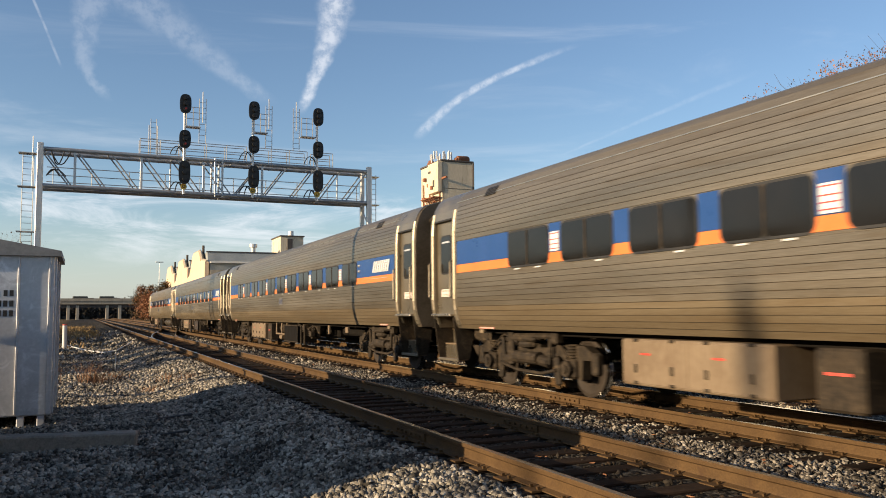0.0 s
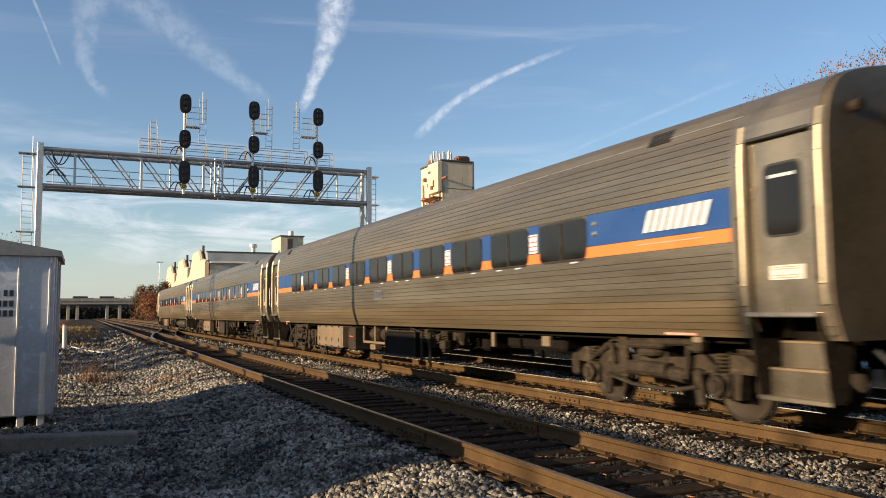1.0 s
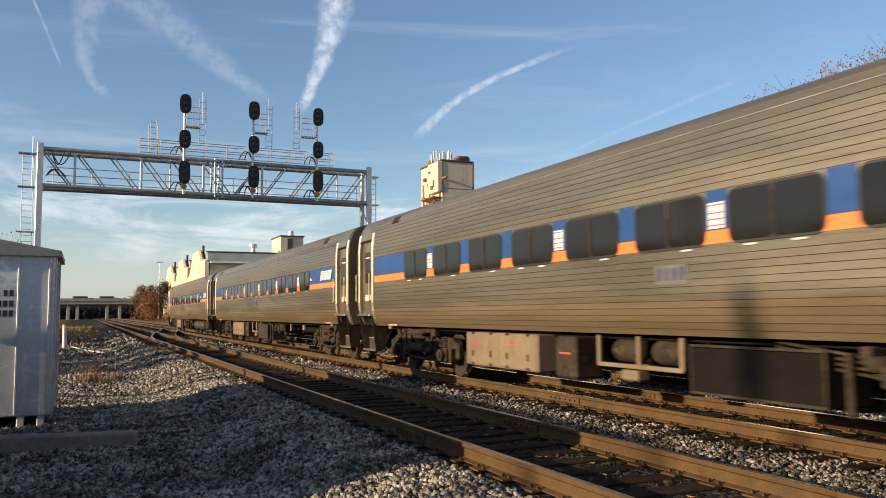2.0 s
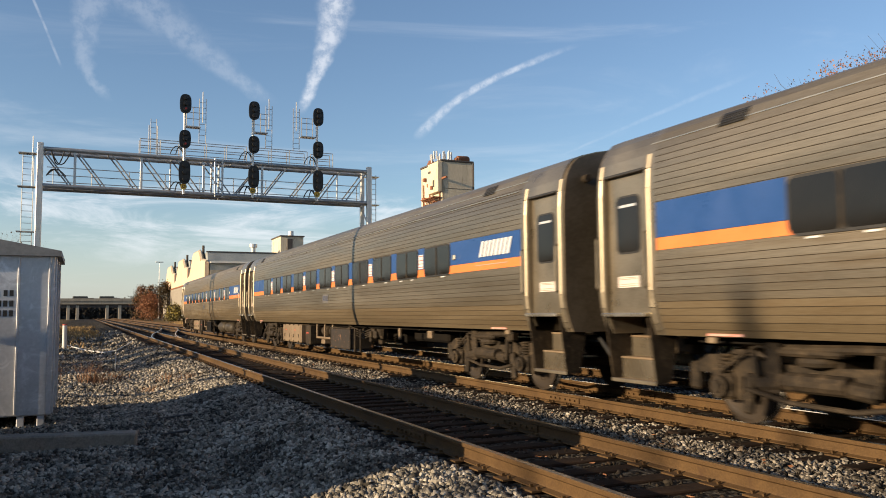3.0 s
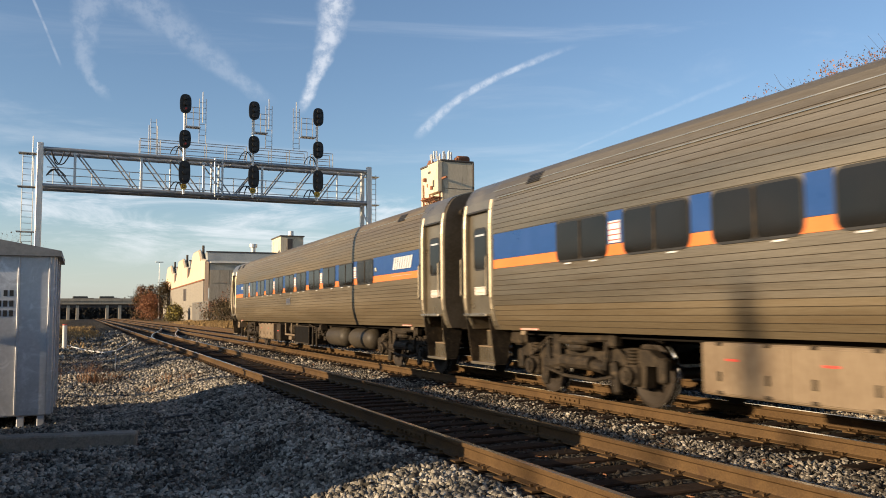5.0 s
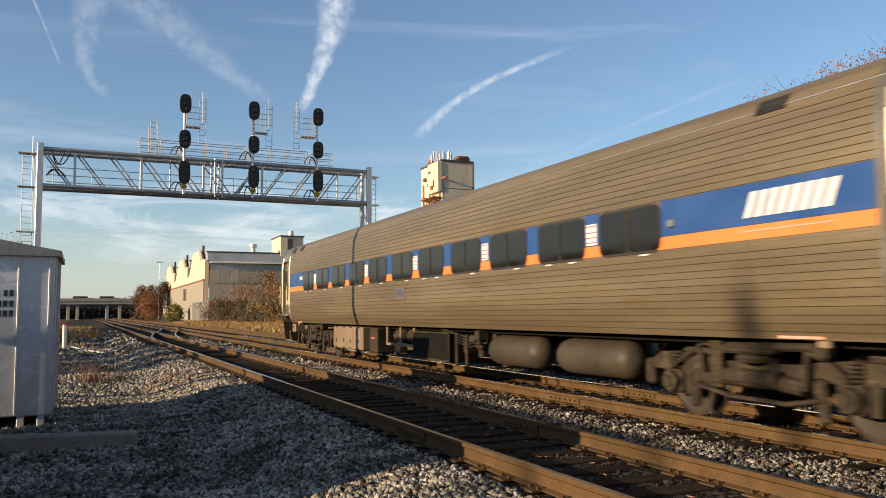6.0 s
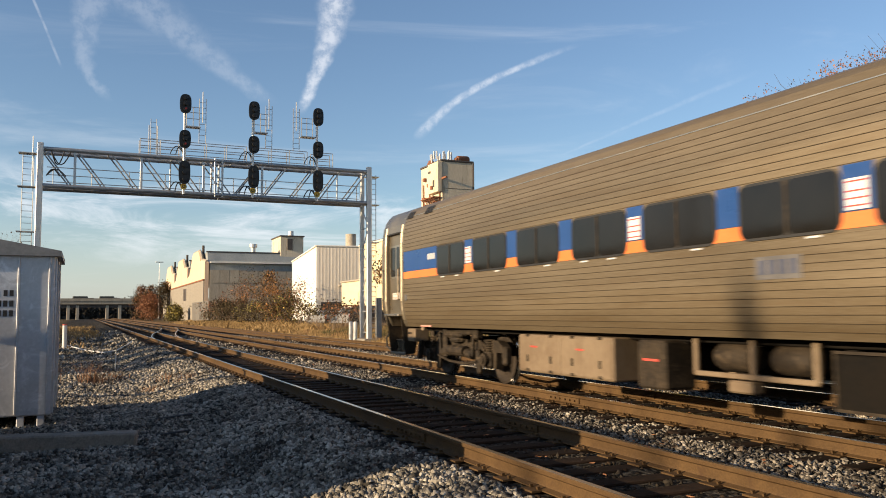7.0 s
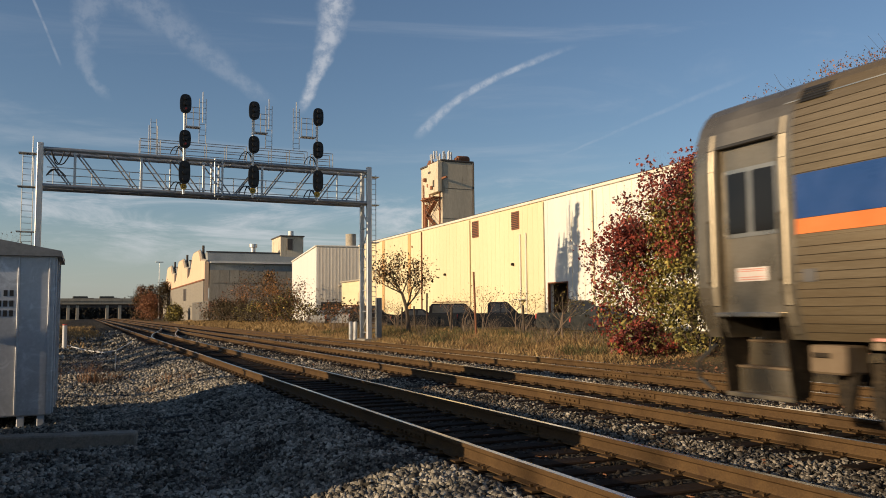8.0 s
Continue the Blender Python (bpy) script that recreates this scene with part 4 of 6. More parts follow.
    for s in (-1, 1):
        make_side(car, s, windows, cab, kind)
        # bright strip where roof and side meet
        part("cant_strip", MB().box((s * (WIDE - inset(3.47) + 0.002), CAR / 2, 3.47), (0.015, CAR - 3.1, 0.012)), M_STEEL_BRIGHT, car)
        if kind == 2:
            part("rain_strip", MB().box((s * (WIDE - inset(RAIN_Z) + 0.006), CAR / 2, RAIN_Z), (0.02, CAR - 3.6, 0.012)), M_STEEL_BRIGHT, car, "bright steel rain strip")
    make_under(car, 3 if cab else kind)
    wheels = make_truck(car, 3.65) + make_truck(car, CAR - 3.65)
    if cab:
        for s in (-1, 1):
            jb = part("jumper_box", MB().box((s * 1.30, CAR - 1.92, 0.86), (0.34, 0.42, 0.28), 0.02), M_BOX, car, "dusty tan jumper box")
            part("latch", MB().box((s * 1.475, CAR - 1.86, 0.90), (0.02, 0.20, 0.05), 0.01), M_UNDER, jb)
            part("end_bracket", MB().box((s * 1.30, CAR - 2.05, 0.55), (0.10, 0.10, 0.42), 0.02, (0.25, 0, 0)), M_UNDER, car)
        part("tail_hose", MB().tube([(-1.3, CAR - 0.25, 0.95), (-1.35, CAR - 0.02, 0.75), (-1.32, CAR + 0.02, 0.55), (-1.25, CAR - 0.15, 0.42)], 0.022, 8), M_GASKET, car)
    return car, wheels


CARS = [make_car(0), make_car(1), make_car(2), make_car(3, True)]
# place along the line of the first gap behind the leading car, by time
PLACE = [(t, 15.53 - d) for t, d in ((0.0, 0.0), (0.5, 5.25), (1.5, 15.81), (3.5, 37.14), (4.5, 47.93), (6.5, 69.53), (8.0, 85.74))]


def train_place(t):
    return float(np.interp(t, [a for a, _ in PLACE], [b for _, b in PLACE]))


for i, (car, wheels) in enumerate(CARS):
    car.matrix_world = pose(TRACK_X[1], train_place(0) + (i - 1) * CAR, 0)

# ---------------------------------------------------------------- signal gantry
GY0, GY1 = 44.9, 46.1
GX0, GX1 = -2.25, 15.45
GTOP, GBOT = 9.82, 7.93


def ladder(parent, x, y, z0, z1, wide=0.42, name="ladder", along="x"):
    mb = MB()
    dx, dy = (wide / 2, 0) if along == "x" else (0, wide / 2)
    for s in (-1, 1):
        mb.rod((x + s * dx, y + s * dy, z0), (x + s * dx, y + s * dy, z1), 0.022, 6)
    z = z0 + 0.15
    while z < z1:
        mb.rod((x - dx, y - dy, z), (x + dx, y + dy, z), 0.014, 6)
        z += 0.31
    return part(name, mb, M_GALV_SHADED, parent)


def make_gantry():
    g = empty("signal_gantry", Matrix.Translation((GX0, 45.5, 0)) @ pose(0, 0, 0, 0, 0, 1.5) @ Matrix.Translation((-GX0, -45.5, 0)), "galvanised steel lattice signal gantry spanning the tracks", "signal gantry")
    for x in (GX0, GX1):
        for y in (GY0, GY1):
            wide = 0.30 if y == GY0 else 0.24
            part("column", MB().box((x, y, 0.5 * (-0.5 + GTOP + 0.3)), (wide, 0.26, GTOP + 0.8), 0.03), M_GALV, g)
        z, k = 0.2, 0
        while z < GBOT - 1:
            a, b = (GY0, GY1) if k % 2 else (GY1, GY0)
            part("column_brace", MB().rod((x, a, z), (x, b, z + 1.25), 0.035, 6), M_GALV, g)
            part("column_brace", MB().rod((x, GY0, z), (x, GY1, z), 0.03, 6), M_GALV, g)
            z += 1.25
            k += 1
        part("footing", MB().box((x, 0.5 * (GY0 + GY1), -0.42), (0.9, 2.1, 0.5), 0.04), M_KERB, g)
    n = 11
    step = (GX1 - GX0) / n
    for y in (GY0, GY1):
        for z in (GTOP, GBOT):
            part("chord", MB().rod((GX0, y, z), (GX1, y, z), 0.115, 14), M_GALV_SHADED, g, "round steel chord", True)
        for i in range(1, n, 2 if y == GY0 else 3):
            x = GX0 + i * step
            part("truss_upright", MB().box((x, y, 0.5 * (GTOP + GBOT)), (0.13 if y == GY0 else 0.07, 0.08, GTOP - GBOT - 0.1), 0.01), M_GALV, g)
        for i in range(n):
            x = GX0 + i * step
            a, b = (GTOP, GBOT) if i < n / 2 else (GBOT, GTOP)
            part("truss_diagonal", MB().rod((x + 0.1, y, a), (x + step - 0.1, y, b), 0.038, 6), M_GALV_SHADED, g)
    for i in range(n + 1):
        x = GX0 + i * step
        for z in (GTOP, GBOT):
            part("cross_tie", MB().rod((x, GY0, z), (x, GY1, z), 0.035, 6), M_GALV_SHADED, g)
        if i < n:
            part("cross_tie", MB().rod((x, GY0, GTOP), (x + step, GY1, GTOP), 0.025, 6), M_GALV_SHADED, g)
    # splice plates at mid span
    for y in (GY0, GY1):
        for dx in (-0.2, 0.2):
            part("splice_post", MB().box((6.6 + dx, y - 0.04, 0.5 * (GTOP + GBOT)), (0.10, 0.14, GTOP - GBOT + 0.25), 0.02), M_GALV, g)
    # walkway inside the truss with hand rails
    part("walkway", MB().box((0.5 * (GX0 + GX1), 45.5, GBOT + 0.10), (GX1 - GX0 - 0.6, 0.6, 0.03)), M_GALV_SHADED, g)
    for z in (0.35, 0.72, 1.12):
        part("hand_rail", MB().rod((GX0 + 0.3, 45.85, GBOT + z), (GX1 - 0.3, 45.85, GBOT + z), 0.022, 6), M_GALV_SHADED, g)
    for i in range(10):
        x = GX0 + 0.6 + i * 1.85
        part("rail_post", MB().rod((x, 45.85, GBOT + 0.1), (x, 45.85, GBOT + 1.12), 0.024, 6), M_GALV_SHADED, g)
    # upper service platforms with cage rails
    for x0, x1 in ((2.6, 4.7), (5.0, 8.4), (8.75, 12.0), (12.4, 13.6)):
        part("upper_platform", MB().box((0.5 * (x0 + x1), 46.5, GTOP + 0.12), (x1 - x0, 0.7, 0.03)), M_GALV_SHADED, g)
        for y in (46.2, 46.85):
            for z in (0.45, 0.82, 1.2):
                part("hand_rail", MB().rod((x0, y, GTOP + z), (x1, y, GTOP + z), 0.022, 6), M_GALV_SHADED, g)
            m = max(1, round((x1 - x0) / 1.1))
            for i in range(m + 1):
                x = x0 + (x1 - x0) * i / m
                part("rail_post", MB().rod((x, y, GTOP), (x, y, GTOP + 1.2), 0.024, 6), M_GALV_SHADED, g)
    # cage at the left platform
    for x in (3.05, 3.5):
        part("cage_post", MB().rod((x, 46.3, GTOP), (x, 46.3, GTOP + 2.0), 0.03, 6), M_GALV_SHADED, g)
    ladder(g, 3.3, 46.4, GTOP + 0.2, GTOP + 2.4, 0.3)
    # end ladders with landings
    ladder(g, GX0 - 0.55, 45.6, -0.3, GTOP - 0.1, 0.5)
    ladder(g, GX1 + 0.42, 45.3, -0.3, GTOP - 0.1, 0.36)
    for x, w in ((GX0 - 0.5, 1.0), (GX1 + 0.4, 0.8)):
        for z in (5.6, 7.9, GTOP - 0.2):
            part("landing", MB().box((x, 45.5, z), (w, 0.6, 0.04)), M_GALV, g)
    part("whip_pole", MB().rod((GX0 - 0.35, 45.3, 7.9), (GX0 - 0.35, 45.3, 10.5), 0.03, 6), M_GALV, g)
    for x in (4.71, 8.42, 12.13):
        side = -1 if x > 12 else 1
        part("mast", MB().rod((x, 44.62, GBOT - 0.1), (x, 44.62, 13.1), 0.075, 12), M_GALV, g, "slim silver signal mast", True)
        # brackets, upper ladder and platform
        part("mast_platform", MB().box((x + side * 0.45, 45.0, 11.62), (0.85, 0.5, 0.05)), M_GALV, g)
        cage = MB()
        for dx in (0.15, 0.5, 0.82):
            cage.rod((x + side * dx, 45.0, 11.62), (x + side * dx, 45.0, 12.75), 0.022, 6)
        for z in (12.1, 12.45, 12.75):
            cage.rod((x + side * 0.1, 45.0, z), (x + side * 0.85, 45.0, z), 0.018, 6)
        part("mast_cage", cage, M_GALV_SHADED, g)
        ladder(g, x + side * 1.05, 45.3, GTOP + 1.0, 13.35, 0.36)
        part("finial", MB().rod((x + side * 1.05, 45.3, 12.0), (x + side * 1.05, 45.3, 13.75), 0.03, 6), M_GALV, g)
        for zc, tall in ((12.74, 1.04), (10.80, 0.98), (8.98, 1.26)):
            hd = part("signal_head", MB().extrude([(x + 0.30 * math.copysign(abs(math.cos(t)) ** 0.75, math.cos(t)), zc + tall / 2 * math.copysign(abs(math.sin(t)) ** 0.62, math.sin(t))) for t in [2 * math.pi * i / 28 for i in range(28)]], 44.30, 44.42), M_BLACK, g, "black oval signal head")
            case = MB()
            case.box((x, 44.52, zc), (0.36, 0.3, tall * 0.8), 0.05)
            part("signal_case", case, M_BLACK, hd)
            for dz in (-0.3, 0.0, 0.3):
                c = MB()
                pr = [(x + 0.115 * math.cos(t), zc + dz * tall + 0.115 * math.sin(t)) for t in [2 * math.pi * i / 16 for i in range(16)]]
                c.extrude(pr, 44.12, 44.30)
                part("hood", c, M_BLACK, hd)
            if x < 5 and zc > 10:
                part("lens", MB().rod((x, 44.115, zc - 0.3 * tall), (x, 44.10, zc - 0.3 * tall), 0.06, 14), M_LENS, hd, "dim red signal lens")
            part("clamp", MB().box((x, 44.66, zc), (0.22, 0.12, 0.14), 0.02), M_GALV, hd)
        part("letter_plate", MB().rod((x - 0.02, 44.44, 8.22), (x - 0.02, 44.47, 8.22), 0.17, 20), M_YELLOW, g, "round yellow plate with a letter D")
        crv = bpy.data.curves.new("letter", "FONT")
        crv.body, crv.size, crv.align_x, crv.align_y, crv.extrude = "D", 0.24, "CENTER", "CENTER", 0.004
        lt = new("letter", crv)
        lt.data.materials.append(M_BLACK)
        lt.parent = g
        lt.matrix_local = pose(x - 0.02, 44.43, 8.22, 90)
        for q in (0.35, 0.6):
            hose = MB()
            pts = [(x - q * 1.2 + q * 1.2 * i / 8, 44.8, GBOT + 0.1 + 0.48 * math.sin(math.pi * i / 8) ** 0.8) for i in range(9)]
            hose.tube(pts, 0.03, 6)
            up = MB().tube([(a, b, c + 1.95) for a, b, c in pts], 0.025, 6)
            part("cable_loop", up, M_GASKET, g)
            part("cable_loop", hose, M_GASKET, g)
    for q in (0.6, 0.9):
        lp = MB()
        lp.tube([(GX0 + 0.5 + q * i / 6, 44.8, GTOP - 0.1 - 0.7 * math.sin(math.pi * i / 6)) for i in range(7)], 0.03, 6)
        part("cable_loop", MB().tube([(GX0 + 0.3 + q * i / 6, 44.8, GBOT + 0.5 + 0.35 * math.sin(math.pi * i / 6)) for i in range(7)], 0.03, 6), M_GASKET, g)
        part("cable_loop", lp, M_GASKET, g)


make_gantry()
# control cabinet and two white bollards by the gantry's foot
cb = thing("control_cabinet", MB().box((16.15, 45.6, 1.0), (0.30, 0.4, 2.5), 0.03).box((16.05, 45.6, -0.28), (0.6, 0.7, 0.12), 0.02), M_HUTDARK, "grey steel control cabinet beside the gantry foot", "cabinet")
for x, y in ((14.92, 47.2), (15.05, 46.7)):
    thing("bollard", MB().rod((x, y, -0.4), (x, y, 0.78), 0.12, 14).lathe([(0.78, 0.12), (0.83, 0.08), (0.84, 0.01)], (x, y, 0), "z", 14), M_WHITE, "white painted pipe bollard", "bollard", "bollards", smooth=True)

# ---------------------------------------------------------------- signal hut, kerb, cables, near side
def make_hut():
    h = empty("signal_hut", pose(-0.46, 14.95, -0.5), "weathered aluminium signal hut with a low pitched roof", "equipment hut")
    W, D, B, T = 2.3, 2.35, 0.20, 2.86
    part("wall_shell", MB().box((-W / 2, D / 2, 0.5 * (B + T)), (W, D, T - B), 0.02), M_HUT, h)
    for x in (-0.08, -0.54, -1.2, -1.85):
        part("seam_strip", MB().box((x, -0.014, 0.5 * (B + T)), (0.035, 0.028, T - B - 0.06), 0.006), M_HUT, h)
    for y in (0.05, 1.2, D - 0.05):
        part("seam_strip", MB().box((0.014, y, 0.5 * (B + T)), (0.028, 0.04, T - B - 0.06), 0.006), M_HUT, h)
    rf = MB().extrude([(-W - 0.09, T - 0.02), (0.09, T - 0.02), (0.09, T + 0.07), (-W / 2, T + 0.30), (-W - 0.09, T + 0.07)], -0.10, D + 0.10)
    part("roof", rf, M_HUTDARK, h, "dull grey pitched metal roof")
    for x, y in ((-0.16, 0.06), (-0.46, 0.06), (-1.9, 0.06), (-0.16, D - 0.1), (-1.9, D - 0.1)):
        part("leg", MB().box((x, y, 0.09), (0.11, 0.08, 0.26), 0.01), M_HUT, h)
    # stencilled lines on the front, as plain bars
    for z, n, w in ((2.22, 6, 0.058), (2.05, 5, 0.062), (1.89, 5, 0.058)):
        for i in range(n):
            if n == 6 and i == 2:
                continue
            part("lettering_bar", MB().box((-0.64 - 0.088 * i, -0.004, z), (w, 0.006, 0.10)), M_GASKET, h)
    part("tape_strip", MB().box((-0.95, -0.008, 2.04), (0.3, 0.008, 0.06)), M_BLACK, h)


make_hut()
kb = MB()
kb.box((-0.92, 12.30, -0.36), (3.3, 0.30, 0.22), 0.025, (0, 0.01, -0.15))
thing("concrete_kerb", kb, M_KERB, "old grey concrete beam lying in the gravel", "kerb")
for pts in ([(0.75, 12.6, -0.44), (1.0, 12.55, -0.42), (1.5, 12.7, -0.40)], [(0.5, 14.3, -0.44), (0.9, 14.25, -0.42), (1.75, 14.6, -0.38)]):
    thing("ground_cable", MB().tube(pts, 0.025, 6), M_GASKET, "black cable lying on the gravel", "cable", "cables")
HOSE = [(-1.3, 62.0), (-0.5, 55.5), (0.1, 50.6), (0.6, 47.4), (1.05, 45.8), (1.6, 45.6), (2.1, 47.0), (2.6, 50.5)]
thing("ground_hose", MB().tube([(x, y, float(height(np.array(x), np.array(y))) + 0.06) for x, y in HOSE], 0.035, 8), M_WHITE, "pale hose lying across the gravel shoulder", "hose", smooth=True)
thing("marker_post", MB().rod((-1.1, 56.5, -0.8), (-1.1, 56.5, 0.72), 0.14, 12).rod((-1.1, 56.5, 0.72), (-1.1, 56.5, 0.80), 0.145, 12, mi=1), [M_WHITE, M_RED], "white marker post with a red cap", "post")
thing("thin_stake", MB().rod((1.05, 31.0, -0.8), (1.07, 31.0, 0.05), 0.02, 6), M_GALV, "thin grey metal stake in the ballast", "stake")

# long plain unseen wall, added to close the yard and block low sky glow
ww = empty("sky_block_wall", pose(-52, 85, -0.4), "long plain brick wall added out of view to block low sky", "wall", kind="structure")
part("wall_shell", MB().box((0, 0, 5.0), (0.6, 330, 10.0)), M_RUSTY, ww)
part("coping", MB().box((0, 0, 10.1), (0.9, 330.4, 0.2), 0.03), M_CONC, ww)

# unseen shed and poles added beside and behind the camera for the long shadows
sh = empty("shadow_shed", pose(-3.0, 10.6, -0.5), "unseen low grey shed added to shade the tracks", "shed")
part("wall_shell", MB().box((0, 0.3, 1.05), (2.4, 7.5, 2.1), 0.03), M_HUT, sh)
part("roof", MB().extrude([(-1.3, 2.1), (1.3, 2.1), (1.3, 2.16), (0, 2.34), (-1.3, 2.16)], -3.5, 4.1), M_HUTDARK, sh)
thing("utility_pole", MB().rod((-4.2, 19.4, -0.6), (-4.2, 19.4, 9.5), 0.115, 12, 0.085), M_BARK, "unseen tall wooden utility pole that shadows the train", "utility pole", "poles", smooth=True)
up = MB().rod((-45.0, 2.2, -0.6), (-45.0, 2.2, 13.6), 0.11, 12, 0.09)
up.box((-45.0, 2.2, 12.9), (0.3, 0.3, 1.0), 0.05)
thing("utility_pole", up, M_BARK, "unseen wooden pole with a box added to cast a shadow", "utility pole", "poles", smooth=True)

# ---------------------------------------------------------------- buildings
LOT = 0.2


def make_warehouse():
    b = empty("warehouse", pose(0, 0, 0), "long cream-painted metal warehouse with rust streaks", "warehouse")
    X, T = 31.0, 9.65
    cuts = [27.0, 44.50, 50.81, 63.27, 74.34, 80.9, 94.35]
    for i, (a, c) in enumerate(zip(cuts[:-1], cuts[1:])):
        m = M_PALE if c < 51 else M_CREAM
        if a == 44.50:
            # bay with the loading door
            part("wall_panel", MB().box((X + 0.2, 0.5 * (a + 47.8), 0.5 * (T + LOT)), (0.4, 47.8 - a - 0.03, T - LOT)), m, b)
            part("wall_panel", MB().box((X + 0.2, 0.5 * (50.3 + c), 0.5 * (T + LOT)), (0.4, c - 50.3 - 0.03, T - LOT)), m, b)
            part("wall_panel", MB().box((X + 0.2, 49.05, 0.5 * (T + 3.40)), (0.4, 2.5, T - 3.40)), m, b)
            dr = part("door_frame", MB().box((X + 0.05, 47.76, 1.80), (0.2, 0.08, 3.2)).box((X + 0.05, 50.34, 1.80), (0.2, 0.08, 3.2)).box((X + 0.05, 49.05, 3.43), (0.2, 2.66, 0.08)), M_RUSTY, b)
            # bay walls take the dark roofing colour to paint in the room's shade
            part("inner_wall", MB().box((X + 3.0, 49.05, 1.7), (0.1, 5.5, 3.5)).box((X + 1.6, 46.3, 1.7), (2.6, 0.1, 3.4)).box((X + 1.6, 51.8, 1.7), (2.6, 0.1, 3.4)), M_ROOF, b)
        else:
            part("wall_panel", MB().box((X + 0.2, 0.5 * (a + c), 0.5 * (T + LOT)), (0.4, c - a - 0.03, T - LOT)), m, b)
    part("end_wall", MB().box((X + 17, 26.9, 0.5 * (T + LOT)), (34, 0.3, T - LOT)), M_PALE, b)
    part("end_wall", MB().box((X + 17, 94.45, 0.5 * (T + LOT)), (34, 0.3, T - LOT)), M_CREAM, b)
    part("back_wall", MB().box((X + 34, 60.7, 0.5 * (T + LOT)), (0.3, 67.5, T - LOT)), M_CREAM, b)
    part("roof", MB().extrude([(X - 0.02, T), (X + 34.3, T), (X + 34.3, T + 0.2), (X + 17, T + 0.6), (X - 0.02, T + 0.2)], 26.7, 94.65), M_ROOF, b)
    part("parapet_flashing", MB().box((X - 0.06, 60.7, T + 0.02), (0.14, 68.0, 0.20), 0.03), M_CORRUG, b, "pale metal flashing along the roof edge")
    # corrugation ribs
    rib = MB()
    for y in np.arange(27.4, 94, 0.76):
        if not 47.5 < y < 50.6:
            rib.box((X - 0.002, float(y), 0.5 * (T + LOT)), (0.012, 0.04, T - LOT - 0.3))
    part("wall_ribs", rib, M_CREAM, b)["kind"] = "stuff"
    for y in (44.50, 50.81, 63.27, 74.34):
        part("downpipe", MB().rod((X - 0.09, y, LOT), (X - 0.09, y, T - 0.2), 0.06, 8), M_CREAM if y < 70 else M_RUSTY, b, "", True)
    for y in (77.8, 85.8):
        part("rust_strip", MB().box((X - 0.03, y, 5.3), (0.05, 0.7, 8.6)), M_TAN, b, "rust-stained flashing strip")
    for y in (62.2, 55.1):
        v = part("louvre_vent", MB().box((X - 0.03, y, 8.55), (0.08, 1.2, 1.44), 0.02), M_RUSTY, b, "dark rusty louvred vent")
        for i in range(9):
            part("slat", MB().box((X - 0.09, y, 7.97 + 0.145 * i), (0.06, 1.06, 0.03), 0, (0, 0.6, 0)), M_ROOF, v)
    for y, z1 in ((54.3, 7.4), (53.4, 7.4)):
        part("conduit", MB().rod((X - 0.1, y, 1.0), (X - 0.1, y, z1), 0.045, 8), M_PALE, b)
    part("conduit_shelf", MB().box((X - 0.3, 54.1, 2.3), (0.5, 1.2, 0.08)), M_PALE, b)
    for y, z in ((68.6, 4.9), (55.5, 5.1), (76.0, 4.1)):
        part("wall_lamp", MB().box((X - 0.12, y, z), (0.2, 0.25, 0.22), 0.04), M_UNDER, b)


def make_white_block():
    b = empty("white_building", pose(31, 114.8, 0, 0, 0, -8) @ pose(-31, -114.8, 0), "white factory building with a corrugated side wall", "factory")
    X, Y, T = 31.0, 114.8, 11.2
    part("wall", MB().box((X + 0.15, Y + 18.5, T / 2), (0.3, 37, T)), M_PALE, b)
    part("wall", MB().box((X + 9.8, Y + 0.15, T / 2), (19, 0.3, T)), M_CORRUG, b)
    rb = MB()
    for x in np.arange(X + 0.2, X + 19, 0.5):
        rb.extrude([(float(x), Y), (float(x) + 0.06, Y - 0.010), (float(x) + 0.2, Y - 0.010), (float(x) + 0.26, Y)], 0.1, T)
    rb.v = [(x, z, y) for x, y, z in rb.v]
    part("corrugations", rb, M_CORRUG, b)["kind"] = "stuff"
    part("roof", MB().box((X + 9.6, Y + 18.5, T + 0.08), (19.6, 37.3, 0.2), 0.03), M_PALE, b)
    part("roof_vent", MB().rod((X + 5.6, Y + 3, T), (X + 5.6, Y + 3, T + 2.2), 0.8, 18), M_CONC, b, "", True)
    # flat dark box painted in for the shade inside the opening
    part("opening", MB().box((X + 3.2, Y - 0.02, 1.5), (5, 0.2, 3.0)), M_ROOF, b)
    for x, z in ((3.4, 5.4), (7.5, 5.7)):
        part("outlet", MB().tube([(X + x, Y, z), (X + x, Y - 0.8, z), (X + x + 1.2, Y - 0.9, z - 0.1)], 0.12, 8), M_CONC, b)
    # low annex
    a = empty("annex", pose(0, 0, 0), "low cream annex with a flat roof", "annex")
    part("wall", MB().box((35.8, 102, 2.8), (7.2, 8, 5.4)), M_CREAM, a)
    part("roof", MB().box((35.8, 102, 5.6), (7.6, 8.4, 0.2), 0.03), M_CONC, a)


